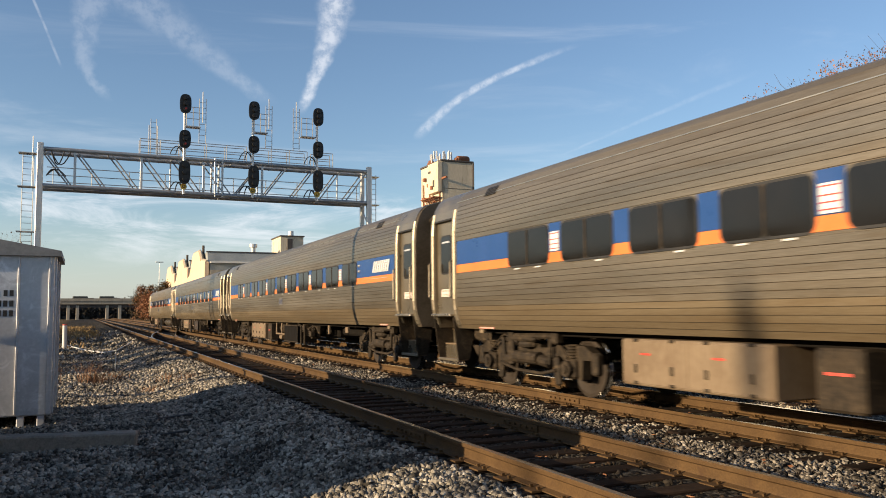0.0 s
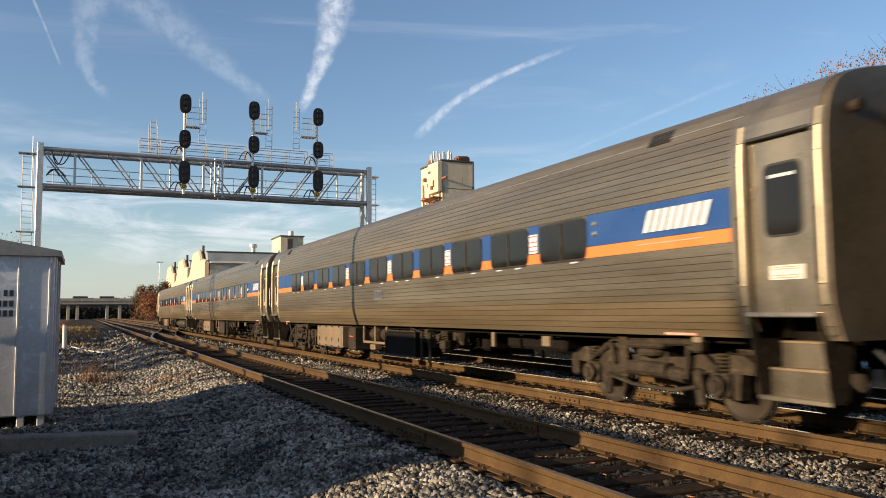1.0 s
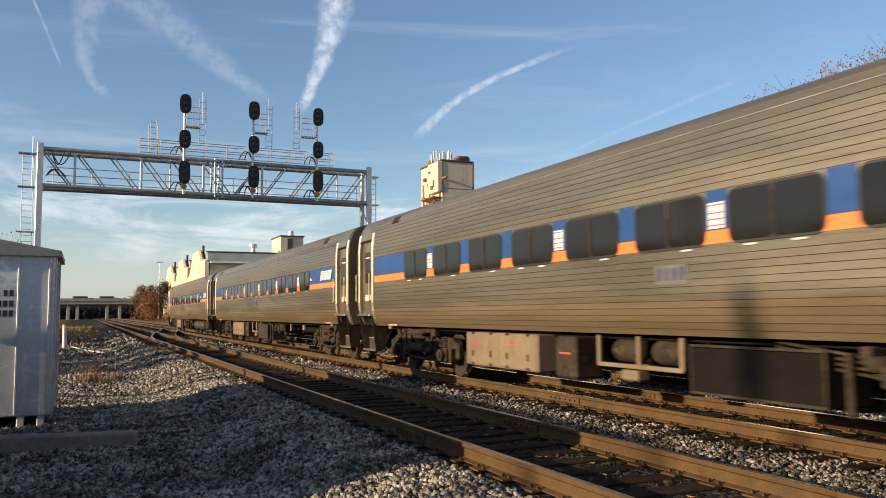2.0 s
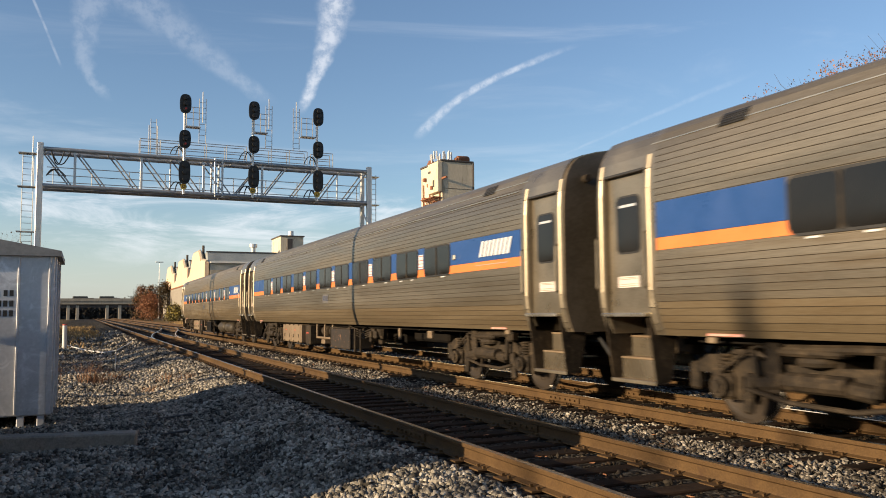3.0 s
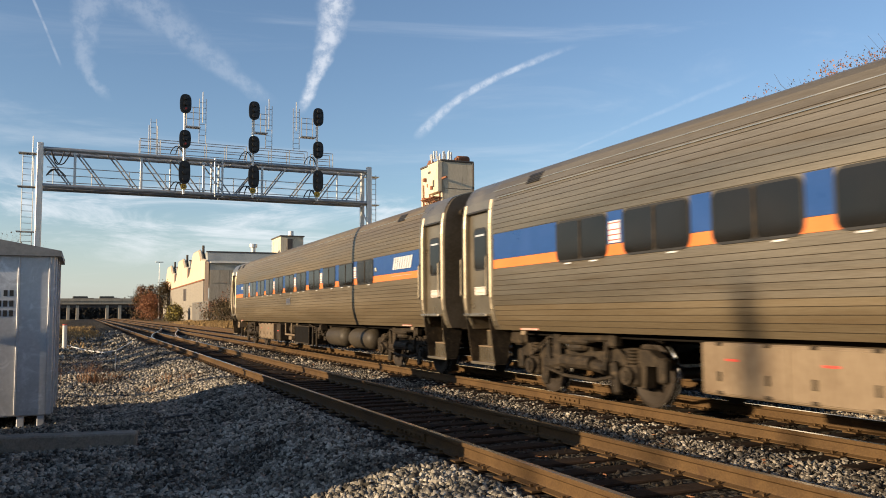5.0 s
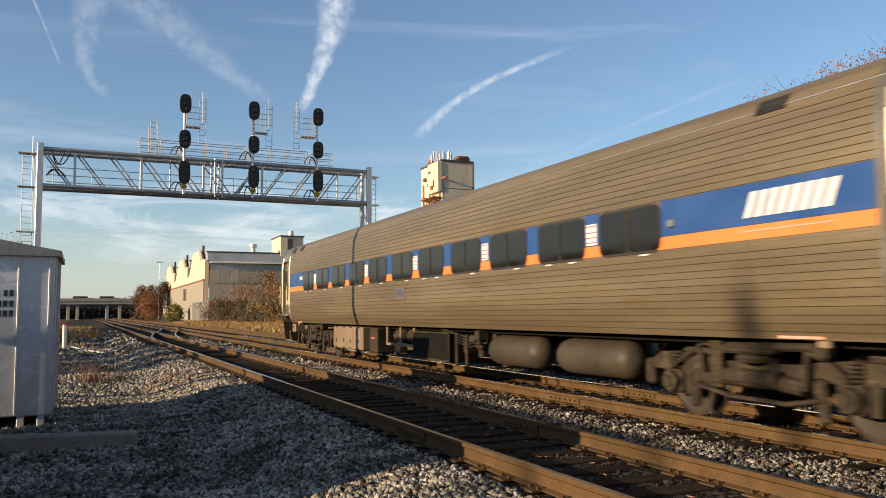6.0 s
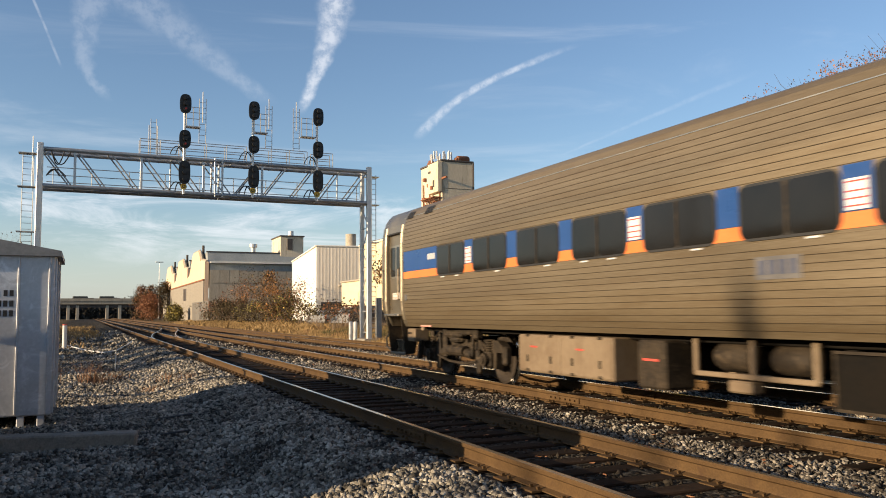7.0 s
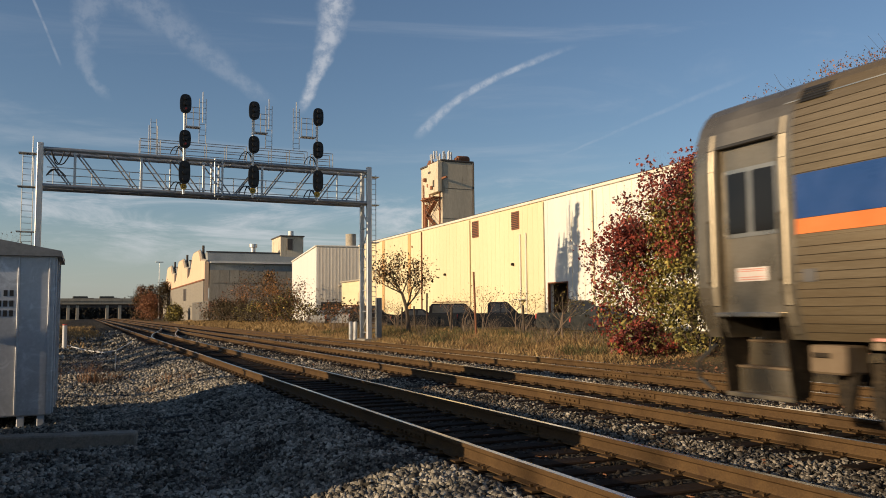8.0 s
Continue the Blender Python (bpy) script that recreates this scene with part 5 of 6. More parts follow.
def make_gable_hall():
    b = empty("gabled_factory", pose(0, 0, 0), "old factory hall with three stepped peach gables", "factory")
    X, Y0, W = 22.0, 167.0, 30.0
    for i in range(3):
        y = Y0 + W * i
        shape = [(0, 0), (W, 0), (W, 9.8), (W - 4, 10.2), (W - 7, 12.2), (W - 9, 14.2), (W - 11, 14.9), (11, 14.9), (9, 14.2), (7, 12.6), (2, 12.3), (0, 12.0)]
        part("gable_wall", MB().plate([(y + p, q) for p, q in shape], X + 0.8, 0.8), M_GABLE, b, "peach gable wall with curved shoulders")
        part("gable_coping", MB().tube([(X + 0.4, y + p, q + 0.1) for p, q in shape[2:]], 0.28, 6), M_CONC, b)
        lowr = part("lower_wall", MB().box((X - 0.1, y + W / 2, 4.1), (0.2, W - 0.1, 8.2)), M_KERB, b)
        part("string_course", MB().box((X - 0.15, y + W / 2, 8.3), (0.4, W, 0.3)), M_RUSTY, b)
        for j in ((), (1, 4), (9, 16, 22))[i]:
            part("window", MB().box((X - 0.22, y + j, 6.0), (0.1, 2.6, 2.8)), M_ROOF, lowr)
        # roof with a raised monitor
        part("roof", MB().plate([(y, 11.7), (y + W, 9.6), (y + W - 9, 12.4), (y + 4.5, 12.6)], X + 52, 51.2), M_BLUEGREY, b)
        part("monitor", MB().plate([(y + 4.2, 12.3), (y + W - 10, 12.0), (y + W - 11, 14.4), (y + 5.4, 14.4)], X + 52, 50.8), M_BLUEGREY, b, "grey roof monitor with long side")
        part("monitor_eave", MB().box((X + 26.5, y + 5.5, 14.45), (51, 0.6, 0.22)), M_ROOF, b)
        part("roof_pipe", MB().rod((X + 1.5, y + 14, 14.5), (X + 1.5, y + 14, 16.4), 0.28, 10), M_ROOF, b)
    # long side towards the yard
    part("side_wall", MB().box((X + 26.5, Y0 + 0.2, 5.1), (51, 0.5, 10.2)), M_CONC, b)
    for i in range(26):
        part("side_panel", MB().box((X + 2 + i * 1.95, Y0 - 0.1, 9.0), (1.85, 0.12, 2.6)), M_CONC, b)
    part("side_eave", MB().box((X + 26.5, Y0 - 0.3, 11.9), (51, 0.9, 0.35)), M_PALE, b)
    part("clerestory", MB().box((X + 26.5, Y0 + 0.3, 11.1), (51, 0.4, 1.6)), M_BLUEGREY, b)
    for x in (X + 10.8, X + 20.5):
        part("roof_ventilator", MB().rod((x, Y0 + 6, 14.2), (x, Y0 + 6, 15.6), 0.5, 14).rod((x, Y0 + 6, 15.6), (x, Y0 + 6, 16.3), 0.85, 14), M_GALV, b, "galvanised roof ventilator", True)
    # lift house and the block that carries it
    p = empty("lift_house", pose(0, 0, 0), "cream rooftop lift house with a dark roof", "lift house")
    part("wall_shell", MB().box((41.0, 176.5, 14.9), (5.0, 9.0, 6.4)), M_TOWER, p)
    part("roof", MB().box((41.0, 176.5, 18.2), (5.4, 9.5, 0.25)), M_ROOF, p)
    # dark slab drawn for the shade within the lift house opening
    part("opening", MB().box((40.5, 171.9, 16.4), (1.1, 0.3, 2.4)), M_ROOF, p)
    part("chimney", MB().rod((41.2, 174, 18.2), (41.2, 174, 19.5), 0.6, 12), M_GALV, p)
    wl = thing("yard_wall", MB().box((19.2, 150, 1.5), (0.4, 22, 4.2), 0.05), M_DARKCONC, "grey concrete yard wall", "wall")


def make_tower():
    b = empty("concrete_tower", pose(0, 0, 0), "stained concrete elevator tower with antennas on top", "tower")
    X, Y, T = 53.0, 118.6, 26.2
    part("shaft", MB().box((X + 2.85, Y + 4.4, T / 2), (5.7, 8.8, T), 0.12), M_TOWER, b)
    part("bay", MB().box((X - 0.35, Y + 2.0, T - 2.6), (0.8, 4.2, 5.0), 0.06), M_TOWER, b)
    part("cornice", MB().box((X + 2.85, Y + 4.4, T + 0.12), (6.0, 9.1, 0.3), 0.05), M_ROOF, b)
    for z in (T - 4.5, T - 9.5, T - 14):
        part("joint", MB().box((X + 2.85, Y - 0.01, z), (5.6, 0.05, 0.06)), M_ROOF, b)
    part("platform", MB().box((X - 0.9, Y + 2.6, T - 6.0), (1.5, 5.2, 0.14)), M_RUSTY, b, "rusty steel platform")
    for i in range(6):
        part("strut", MB().rod((X - 1.5, Y + 0.4 + 0.9 * i, T - 6.0), (X, Y + 0.4 + 0.9 * i, T - 8.0), 0.07, 6), M_RUSTY, b)
    ld = ladder(b, X - 0.35, Y + 2.4, T - 17, T - 6, 0.9, "ladder", "y")
    part("hood", MB().box((X - 0.6, Y + 5.6, T - 5.8), (0.9, 0.9, 0.7), 0.06), M_RUSTY, b)
    part("chute", MB().box((X - 0.25, Y + 6.2, T - 12), (0.5, 0.5, 11), 0.05), M_RUSTY, b)
    # thin dark boxes on the face stand in for shaded holes
    for y, z, w, h in ((1.6, 3.6, 0.5, 1.1), (3.3, 1.5, 0.9, 0.35), (6.0, 9.4, 0.35, 2.6)):
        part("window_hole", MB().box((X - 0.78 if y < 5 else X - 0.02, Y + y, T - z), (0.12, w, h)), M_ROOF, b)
    part("bracket", MB().box((X + 0.1, Y - 0.9, T - 2.9), (0.3, 1.6, 0.3)), M_RUSTY, b)
    part("edge_pipe", MB().rod((X + 5.75, Y - 0.1, 8), (X + 5.75, Y - 0.1, T), 0.14, 8), M_ROOF, b)
    for y, z0, z1 in ((0.5, 9, T - 1), (4.6, 11, T - 0.5), (7.4, 9, T - 3)):
        part("rusty_pipe", MB().rod((X - 0.2, Y + y, z0), (X - 0.2, Y + y, z1), 0.11, 6), M_RUSTY, b)
    for i in range(5):
        z = T - 16 + 2.1 * i
        a, c = (1.0, 4.4) if i % 2 else (4.4, 1.0)
        part("stair_flight", MB().box((X - 0.7, Y + 2.7, z), (0.7, 4.1, 0.12), 0, (0.52 if i % 2 else -0.52, 0, 0)), M_RUSTY, b)
        part("stair_landing", MB().box((X - 0.7, Y + c, z + 1.0), (0.8, 0.9, 0.1)), M_RUSTY, b)
        part("stair_rail", MB().rod((X - 1.05, Y + a, z - 0.1), (X - 1.05, Y + c, z + 1.9), 0.05, 6), M_ROOF, b)
    for y, z in ((2.2, 4.2), (4.9, 3.4), (6.6, 2.2), (5.4, 7.4), (3.0, 10.5)):
        part("wall_box", MB().box((X - 0.3 if z > 5.2 or y > 4.2 else X - 0.85, Y + y, T - z), (0.4, 0.7, 0.6), 0.05), M_RUSTY, b)
    rg = random.Random(5)
    for i in range(16):
        x, y = X - 0.2 + 3.0 * rg.random(), Y + 0.3 + 5.5 * rg.random()
        an = part("antenna", MB().box((x, y, T + 1.1 + 0.4 * rg.random()), (0.24, 0.16, 1.4), 0.03), M_WHITE, b, "white panel antenna")
        part("antenna_pole", MB().rod((x + 0.12, y, T), (x + 0.12, y, T + 1.9), 0.04, 6), M_GALV, an)
    part("rusty_duct", MB().lathe([(0, 0.3), (0.2, 0.6), (2.0, 0.65), (2.3, 0.5), (2.5, 0.1)], (X + 3.2, Y + 1.2, T + 0.7), "x", 16), M_RUSTY, b, "rusty roof duct", True)
    for i in range(7):
        part("roof_scrap", MB().box((X + 0.3 + 3 * rg.random(), Y + 1 + 6 * rg.random(), T + 0.5), (0.7, 0.9, 0.8), 0.1, (0.3 * rg.random(), 0.4 * rg.random(), rg.random())), M_RUSTY, b)


make_warehouse()
make_white_block()
make_gable_hall()
make_tower()


def make_bridge():
    b = empty("road_bridge", pose(0, 0, 0), "distant concrete road bridge on slim piers", "bridge")
    Y = 330.0
    part("deck", MB().box((10, Y, 6.0), (260, 12, 1.2)), M_CONC, b)
    part("parapet", MB().box((10, Y - 6, 7.1), (260, 0.4, 1.0)), M_CONC, b)
    part("girder", MB().box((10, Y - 5, 4.9), (260, 0.6, 1.4)), M_ROOF, b)
    for x in (-34, -24, -14, -8.6, -5.4, -2.3, 7.8, 12.2, 30, 44):
        part("pier", MB().box((x, Y - 1.5, 2.2), (1.1, 8, 5.6), 0.1), M_CONC, b)


make_bridge()
for x in (-0.5, 8.6):
    thing("distant_van", MB().box((x, 327.0, 7.2), (7.6, 2.2, 1.2), 0.25).box((x - 1.0, 327.0, 8.0), (5.2, 2.0, 0.9), 0.25), M_CAR_GREY, "dark truck crossing the distant road bridge", "truck", "cars on the bridge")
thing("lamp_mast", MB().rod((24.0, 300, 0), (24.0, 300, 20), 0.18, 8, 0.1).box((24.0, 300, 20), (2.6, 0.6, 0.3), 0.05), M_GALV, "tall distant lamp mast", "lamp mast")

# ---------------------------------------------------------------- parked cars
def make_vehicle(kind, paint, x, y, turn, label):
    """A parked vehicle, nose towards its local +y."""
    c = empty("parked_" + kind, pose(x, y, LOT - 0.02, 0, 0, turn), label, "truck" if kind == "pickup" else "car", "parked cars")
    L, Wd = (5.3, 1.95) if kind == "pickup" else (4.7, 1.88)
    h = {"suv": 1.80, "pickup": 1.82, "sedan": 1.46, "jeep": 1.85}[kind]
    belt = 1.08 if kind != "sedan" else 0.92
    hl = L / 2
    # body side outline (y, z), drawn across the width
    body = [(-hl, 0.45), (-hl + 0.05, belt - 0.05), (-hl + 0.12, belt), (hl - 1.35, belt), (hl - 0.35, belt - 0.10), (hl - 0.05, belt - 0.28), (hl, 0.40), (hl - 0.1, 0.20), (-hl + 0.1, 0.20)]
    if kind == "pickup":
        cab = [(-hl + 1.95, belt), (-hl + 2.0, h - 0.10), (-hl + 2.15, h), (hl - 2.15, h), (hl - 2.0, h - 0.06), (hl - 1.35, belt)]
    elif kind == "sedan":
        cab = [(-hl + 0.55, belt), (-hl + 1.25, h - 0.03), (-hl + 1.5, h), (hl - 2.3, h), (hl - 2.1, h - 0.04), (hl - 1.3, belt)]
    else:
        cab = [(-hl + 0.10, belt), (-hl + 0.24, h - 0.10), (-hl + 0.4, h), (hl - 2.1, h), (hl - 1.95, h - 0.06), (hl - 1.30, belt)]

    def across(outline, w0, w1):
        """Solid from an outline in (y, z), w0 wide at the bottom and w1 at the top."""
        zs = [z for _, z in outline]
        lo, hi = min(zs), max(zs)
        mb, n = MB(), len(outline)
        for s in (-1, 1):
            mb.v += [(s * 0.5 * (w0 + (w1 - w0) * (z - lo) / (hi - lo)), yy, z) for yy, z in outline]
        mb.f = [(i, (i + 1) % n, n + (i + 1) % n, n + i) for i in range(n)] + [tuple(range(n)), tuple(range(2 * n - 1, n - 1, -1))]
        mb.mi = [0] * len(mb.f)
        return mb

    part("body", across(body, Wd, Wd - 0.06), paint, c)
    part("cabin", across(cab, Wd - 0.10, Wd - 0.42), paint, c)
    # glazing: slightly proud of the cabin
    zlo, zhi = belt + 0.06, h - 0.12
    y0, y1 = cab[0][0] + (0.25 if kind != "sedan" else 0.75), cab[-1][0] - 0.55
    for s in (-1, 1):
        mid = 0.5 * (y0 + y1)
        for a, b in ((y0, mid - 0.05), (mid + 0.05, y1)):
            xb = s * (0.5 * (Wd - 0.10 - 0.32 * (zlo - belt) / (h - belt)) + 0.004)
            xt = s * (0.5 * (Wd - 0.10 - 0.32 * (zhi - belt) / (h - belt)) + 0.004)
            mb = MB()
            mb.add([(xb, a, zlo), (xb, b, zlo), (xt, b - (0.35 if b == y1 else 0), zhi), (xt, a + 0.05, zhi),
                    (xb + s * 0.006, a, zlo), (xb + s * 0.006, b, zlo), (xt + s * 0.006, b - (0.35 if b == y1 else 0), zhi), (xt + s * 0.006, a + 0.05, zhi)],
                   [(0, 1, 2, 3), (4, 5, 6, 7), (0, 1, 5, 4), (1, 2, 6, 5), (2, 3, 7, 6), (3, 0, 4, 7)])
            part("side_window", mb, M_CARGLASS, c)
        part("tail_light", MB().box((s * (Wd / 2 - 0.12), -hl + 0.03, belt - 0.18), (0.18, 0.08, 0.30), 0.02), M_RED, c)
        part("headlight", MB().box((s * (Wd / 2 - 0.22), hl - 0.08, belt - 0.36), (0.32, 0.10, 0.16), 0.03), M_HUT, c)
        part("mirror", MB().box((s * (Wd / 2 + 0.08), hl - 1.75, belt + 0.08), (0.2, 0.12, 0.16), 0.03), paint, c)
    rear = MB()
    yb = cab[0][0]
    rear.box((0, yb + 0.06, 0.5 * (zlo + zhi)), (Wd - 0.5, 0.05, zhi - zlo - 0.1), 0.01)
    part("rear_window", rear, M_CARGLASS, c)
    part("bumper", MB().box((0, -hl - 0.02, 0.50), (Wd - 0.1, 0.16, 0.18), 0.04), M_GASKET, c)
    if kind == "pickup":
        part("bed_rim", MB().box((0, -hl + 1.0, belt + 0.02), (Wd - 0.3, 1.8, 0.03)), M_GASKET, c)
    if kind == "suv":
        rk = MB()
        for s in (-1, 1):
            rk.box((s * 0.6, -0.7, h + 0.10), (0.05, 2.6, 0.05), 0.01)
        for q in (-1.8, -0.9, 0.0):
            rk.box((0, q, h + 0.16), (1.4, 0.06, 0.05), 0.01)
        part("roof_rack", rk, M_RUSTY, c)
    for s in (-1, 1):
        for q in (-hl + 0.95, hl - 0.95):
            wh = part("wheel", MB().lathe([(s * (Wd / 2 - 0.24), 0.30), (s * (Wd / 2 - 0.22), 0.36), (s * (Wd / 2 - 0.02), 0.36), (s * (Wd / 2), 0.31), (s * (Wd / 2 - 0.01), 0.24)], (0, q, 0.36), "x", 20), M_GASKET, c, "", True)
            part("rim", MB().lathe([(s * (Wd / 2 - 0.06), 0.23), (s * (Wd / 2 - 0.012), 0.22), (s * (Wd / 2 - 0.035), 0.12), (s * (Wd / 2 - 0.012), 0.05)], (0, q, 0.36), "x", 10), M_GALV, wh)


make_vehicle("suv", M_CAR_BLACK, 24.6, 51.9, -117, "black sport utility car with a roof rack")
make_vehicle("pickup", M_CAR_BLACK, 24.7, 46.4, -118, "black pickup truck with red tail lights")
make_vehicle("pickup", M_CAR_GREY, 27.4, 41.0, -120, "grey pickup truck parked on the lot")
make_vehicle("sedan", M_CAR_GREY, 25.7, 35.2, -122, "dark grey saloon car on the lot")
make_vehicle("sedan", M_CAR_BLACK, 24.6, 59.4, -114, "black saloon car beside the fence")
make_vehicle("jeep", M_CAR_BLACK, 24.8, 71.0, -112, "dark boxy off-road car")
make_vehicle("suv", M_CAR_SILVER, 24.5, 78.0, 14, "silver sport utility car near the factory")
make_vehicle("sedan", M_CAR_SILVER, 24.0, 86.0, 10, "silver saloon car near the factory")
make_vehicle("suv", M_CAR_GREY, 25.6, 82.0, 10, "grey sport utility car near the factory")

# fence posts between verge and car park
for x, y, z, lean in ((19.9, 51.5, 1.55, 2), (19.9, 49.0, 1.6, -3), (19.7, 46.6, 2.4, 1), (19.2, 38.6, 3.4, -2), (19.9, 57.0, 1.7, 2), (19.7, 43.0, 1.5, 4), (19.8, 34.5, 1.5, -2)):
    g0 = float(height(np.array(x), np.array(y)))
    f = thing("fence_post", MB().rod((0, 0, -0.2), (0, 0, z), 0.055, 8), M_RUSTY if z > 3 else M_BARK, "leaning rusty fence post in dry grass", "fence post", "fence posts")
    f.matrix_world = pose(x, y, g0, 0, lean, 0)

# ---------------------------------------------------------------- loose stone
def stone_shapes():
    """A block with eight corners and split faces."""
    v = np.array([(x, y, z) for z in (-1, 1) for y in (-1, 1) for x in (-1, 1)], float) * 0.62
    f = np.array([(0, 2, 3), (0, 3, 1), (4, 5, 7), (4, 7, 6), (0, 1, 5), (0, 5, 4), (2, 6, 7), (2, 7, 3), (0, 4, 6), (0, 6, 2), (1, 3, 7), (1, 7, 5)])
    return v, f


def random_turns(n):
    q = RNG.normal(size=(n, 4))
    q /= np.linalg.norm(q, axis=1)[:, None]
    w, x, y, z = q.T
    return np.stack([1 - 2 * (y * y + z * z), 2 * (x * y - z * w), 2 * (x * z + y * w), 2 * (x * y + z * w), 1 - 2 * (x * x + z * z), 2 * (y * z - x * w),
                     2 * (x * z - y * w), 2 * (y * z + x * w), 1 - 2 * (x * x + y * y)], -1).reshape(n, 3, 3)


def scatter(name, x, y, rmin, rmax, label, lift=0.25, mat=None):
    n = len(x)
    v, f = stone_shapes()
    r = rmin + (rmax - rmin) * RNG.random(n) ** 1.8
    V = (v[None] + RNG.normal(0, 0.20, (n, 8, 3))) * (r[:, None, None] * RNG.uniform(0.55, 1.35, (n, 1, 3)))
    V = np.einsum("nij,nkj->nki", random_turns(n), V)
    V += np.stack([x, y, height(x, y) + r * lift], -1)[:, None]
    F = (f[None] + 8 * np.arange(n)[:, None, None]).reshape(-1, 3)
    ob = new(name, quick_mesh(name, V.reshape(-1, 3), F, mat or M_STONE))
    return tagged(ob, label, "gravel", kind="stuff")


def field(n, x0, x1, y0, y1, near=1.0):
    """Places, denser towards the low y end when near > 1."""
    return RNG.uniform(x0, x1, n), y0 + (y1 - y0) * RNG.random(n) ** near


def off_rails(x, y):
    """Leaves out the rails and half of what lies on ties."""
    keep = np.ones(len(x), bool)
    for c in TRACK_X:
        for s in (-1, 1):
            keep &= np.abs(x - c - s * HALF) > 0.13
        on_tie = (np.abs(x - c) < 1.3) & (np.abs(((y - 3.0) / 0.51 + 0.5) % 1 - 0.5) * 0.51 < 0.13)
        keep &= ~(on_tie & (RNG.random(len(x)) < 0.85))
    return x[keep], y[keep]


def between(x, y):
    """Clean stone between the tracks, away from the ties' ends."""
    keep = np.ones(len(x), bool)
    for c in TRACK_X:
        keep &= np.abs(x - c) > 1.05 + 0.22 * np.sin(y * 1.7 + c) + RNG.normal(0, 0.1, len(x))
    return x[keep], y[keep]


scatter("shoulder_gravel", *field(80000, -2.6, 3.40, 5.5, 20, 1.3), 0.013, 0.044, "loose grey ballast stones on the shoulder")
scatter("shoulder_gravel", *field(9000, -4.0, 3.4, -6, 5.6, 1.0), 0.018, 0.05, "loose grey ballast stones on the shoulder")
scatter("shoulder_gravel", *field(30000, -4.0, 3.4, 20, 42, 1.4), 0.018, 0.055, "loose grey ballast stones on the shoulder")
scatter("fouled_ballast", *off_rails(*field(34000, 3.2, 14.2, 2.5, 26, 1.3)), 0.014, 0.036, "dark fouled ballast between the rails", 0.0, M_BED)
scatter("track_ballast", *off_rails(*between(*field(50000, 5.3, 10.6, 4.5, 24, 1.4))), 0.013, 0.037, "clean grey ballast stones between the tracks", 0.2, M_BALLAST)
scatter("track_ballast", *off_rails(*between(*field(30000, 9.2, 14.3, 2.5, 34, 1.2))), 0.015, 0.042, "clean grey ballast stones between the tracks", 0.25, M_BALLAST)
scatter("track_ballast", *off_rails(*between(*field(9000, 5.4, 14.2, 24, 60, 1.5))), 0.03, 0.06, "clean grey ballast stones between the tracks", 0.3, M_BALLAST)

scatter("far_gravel", *field(9000, -14, 3.0, 42, 90, 1.5), 0.04, 0.10, "grey ballast beside the far siding")

# fallen leaves on the track bed
def leaf_sheets(x, y, z, size, flat=0.0):
    """Folded leaf pieces: two triangles each."""
    n = len(x)
    base = np.array([(-0.5, 0, 0), (0, -0.32, 0.10), (0.5, 0, 0), (0, 0.32, 0.10)])
    T = random_turns(n)
    V = base[None] * size[:, None, None]
    V = np.einsum("nij,nkj->nki", T, V)
    if flat:
        V[:, :, 2] *= 1 - flat
    V += np.stack([x, y, z], -1)[:, None]
    F = (np.array([(0, 1, 2), (0, 2, 3)])[None] + 4 * np.arange(n)[:, None, None]).reshape(-1, 3)
    return V.reshape(-1, 3), F


x, y = off_rails(*field(900, 3.4, 14.0, 5, 30, 1.3))
V, F = leaf_sheets(x, y, height(x, y) + 0.045, RNG.uniform(0.05, 0.10, len(x)), 0.75)
tagged(new("fallen_leaves", quick_mesh("fallen_leaves", V, F, M_LEAF_RUSSET)), "dry russet leaves strewn on the ballast", "leaves", kind="stuff")


x, y = field(2600, 13.9, 19.5, 15, 30, 1.0)
V, F = leaf_sheets(x, y, height(x, y) + 0.02, RNG.uniform(0.06, 0.13, len(x)), 0.7)
tagged(new("leaf_litter", quick_mesh("leaf_litter", V, F, M_LEAF_RUSSET)), "dry russet leaf litter under the trees", "leaves", kind="stuff")


# ---------------------------------------------------------------- grass
def grass(name, x, y, lo, hi, mat, label, wide=0.012):
    n = len(x)
    h = lo + (hi - lo) * RNG.random(n) ** 1.6
    a = RNG.uniform(0, 2 * math.pi, n)
    lean = RNG.normal(0, 0.55, (n, 2)) * h[:, None]
    z = height(x, y) - 0.02
    w = wide * RNG.uniform(0.6, 1.6, n)
    dx, dy = np.cos(a) * w, np.sin(a) * w
    P = np.stack([np.stack([x - dx, y - dy, z], -1), np.stack([x + dx, y + dy, z], -1),
                  np.stack([x + dx * 0.7 + lean[:, 0] * 0.35, y + dy * 0.7 + lean[:, 1] * 0.35, z + h * 0.6], -1),
                  np.stack([x - dx * 0.7 + lean[:, 0] * 0.35, y - dy * 0.7 + lean[:, 1] * 0.35, z + h * 0.6], -1),
                  np.stack([x + lean[:, 0], y + lean[:, 1], z + h], -1)], 1)
    F = (np.array([(0, 1, 2), (0, 2, 3), (3, 2, 4)])[None] + 5 * np.arange(n)[:, None, None]).reshape(-1, 3)
    return tagged(new(name, quick_mesh(name, P.reshape(-1, 3), F, mat)), label, "grass", kind="stuff")


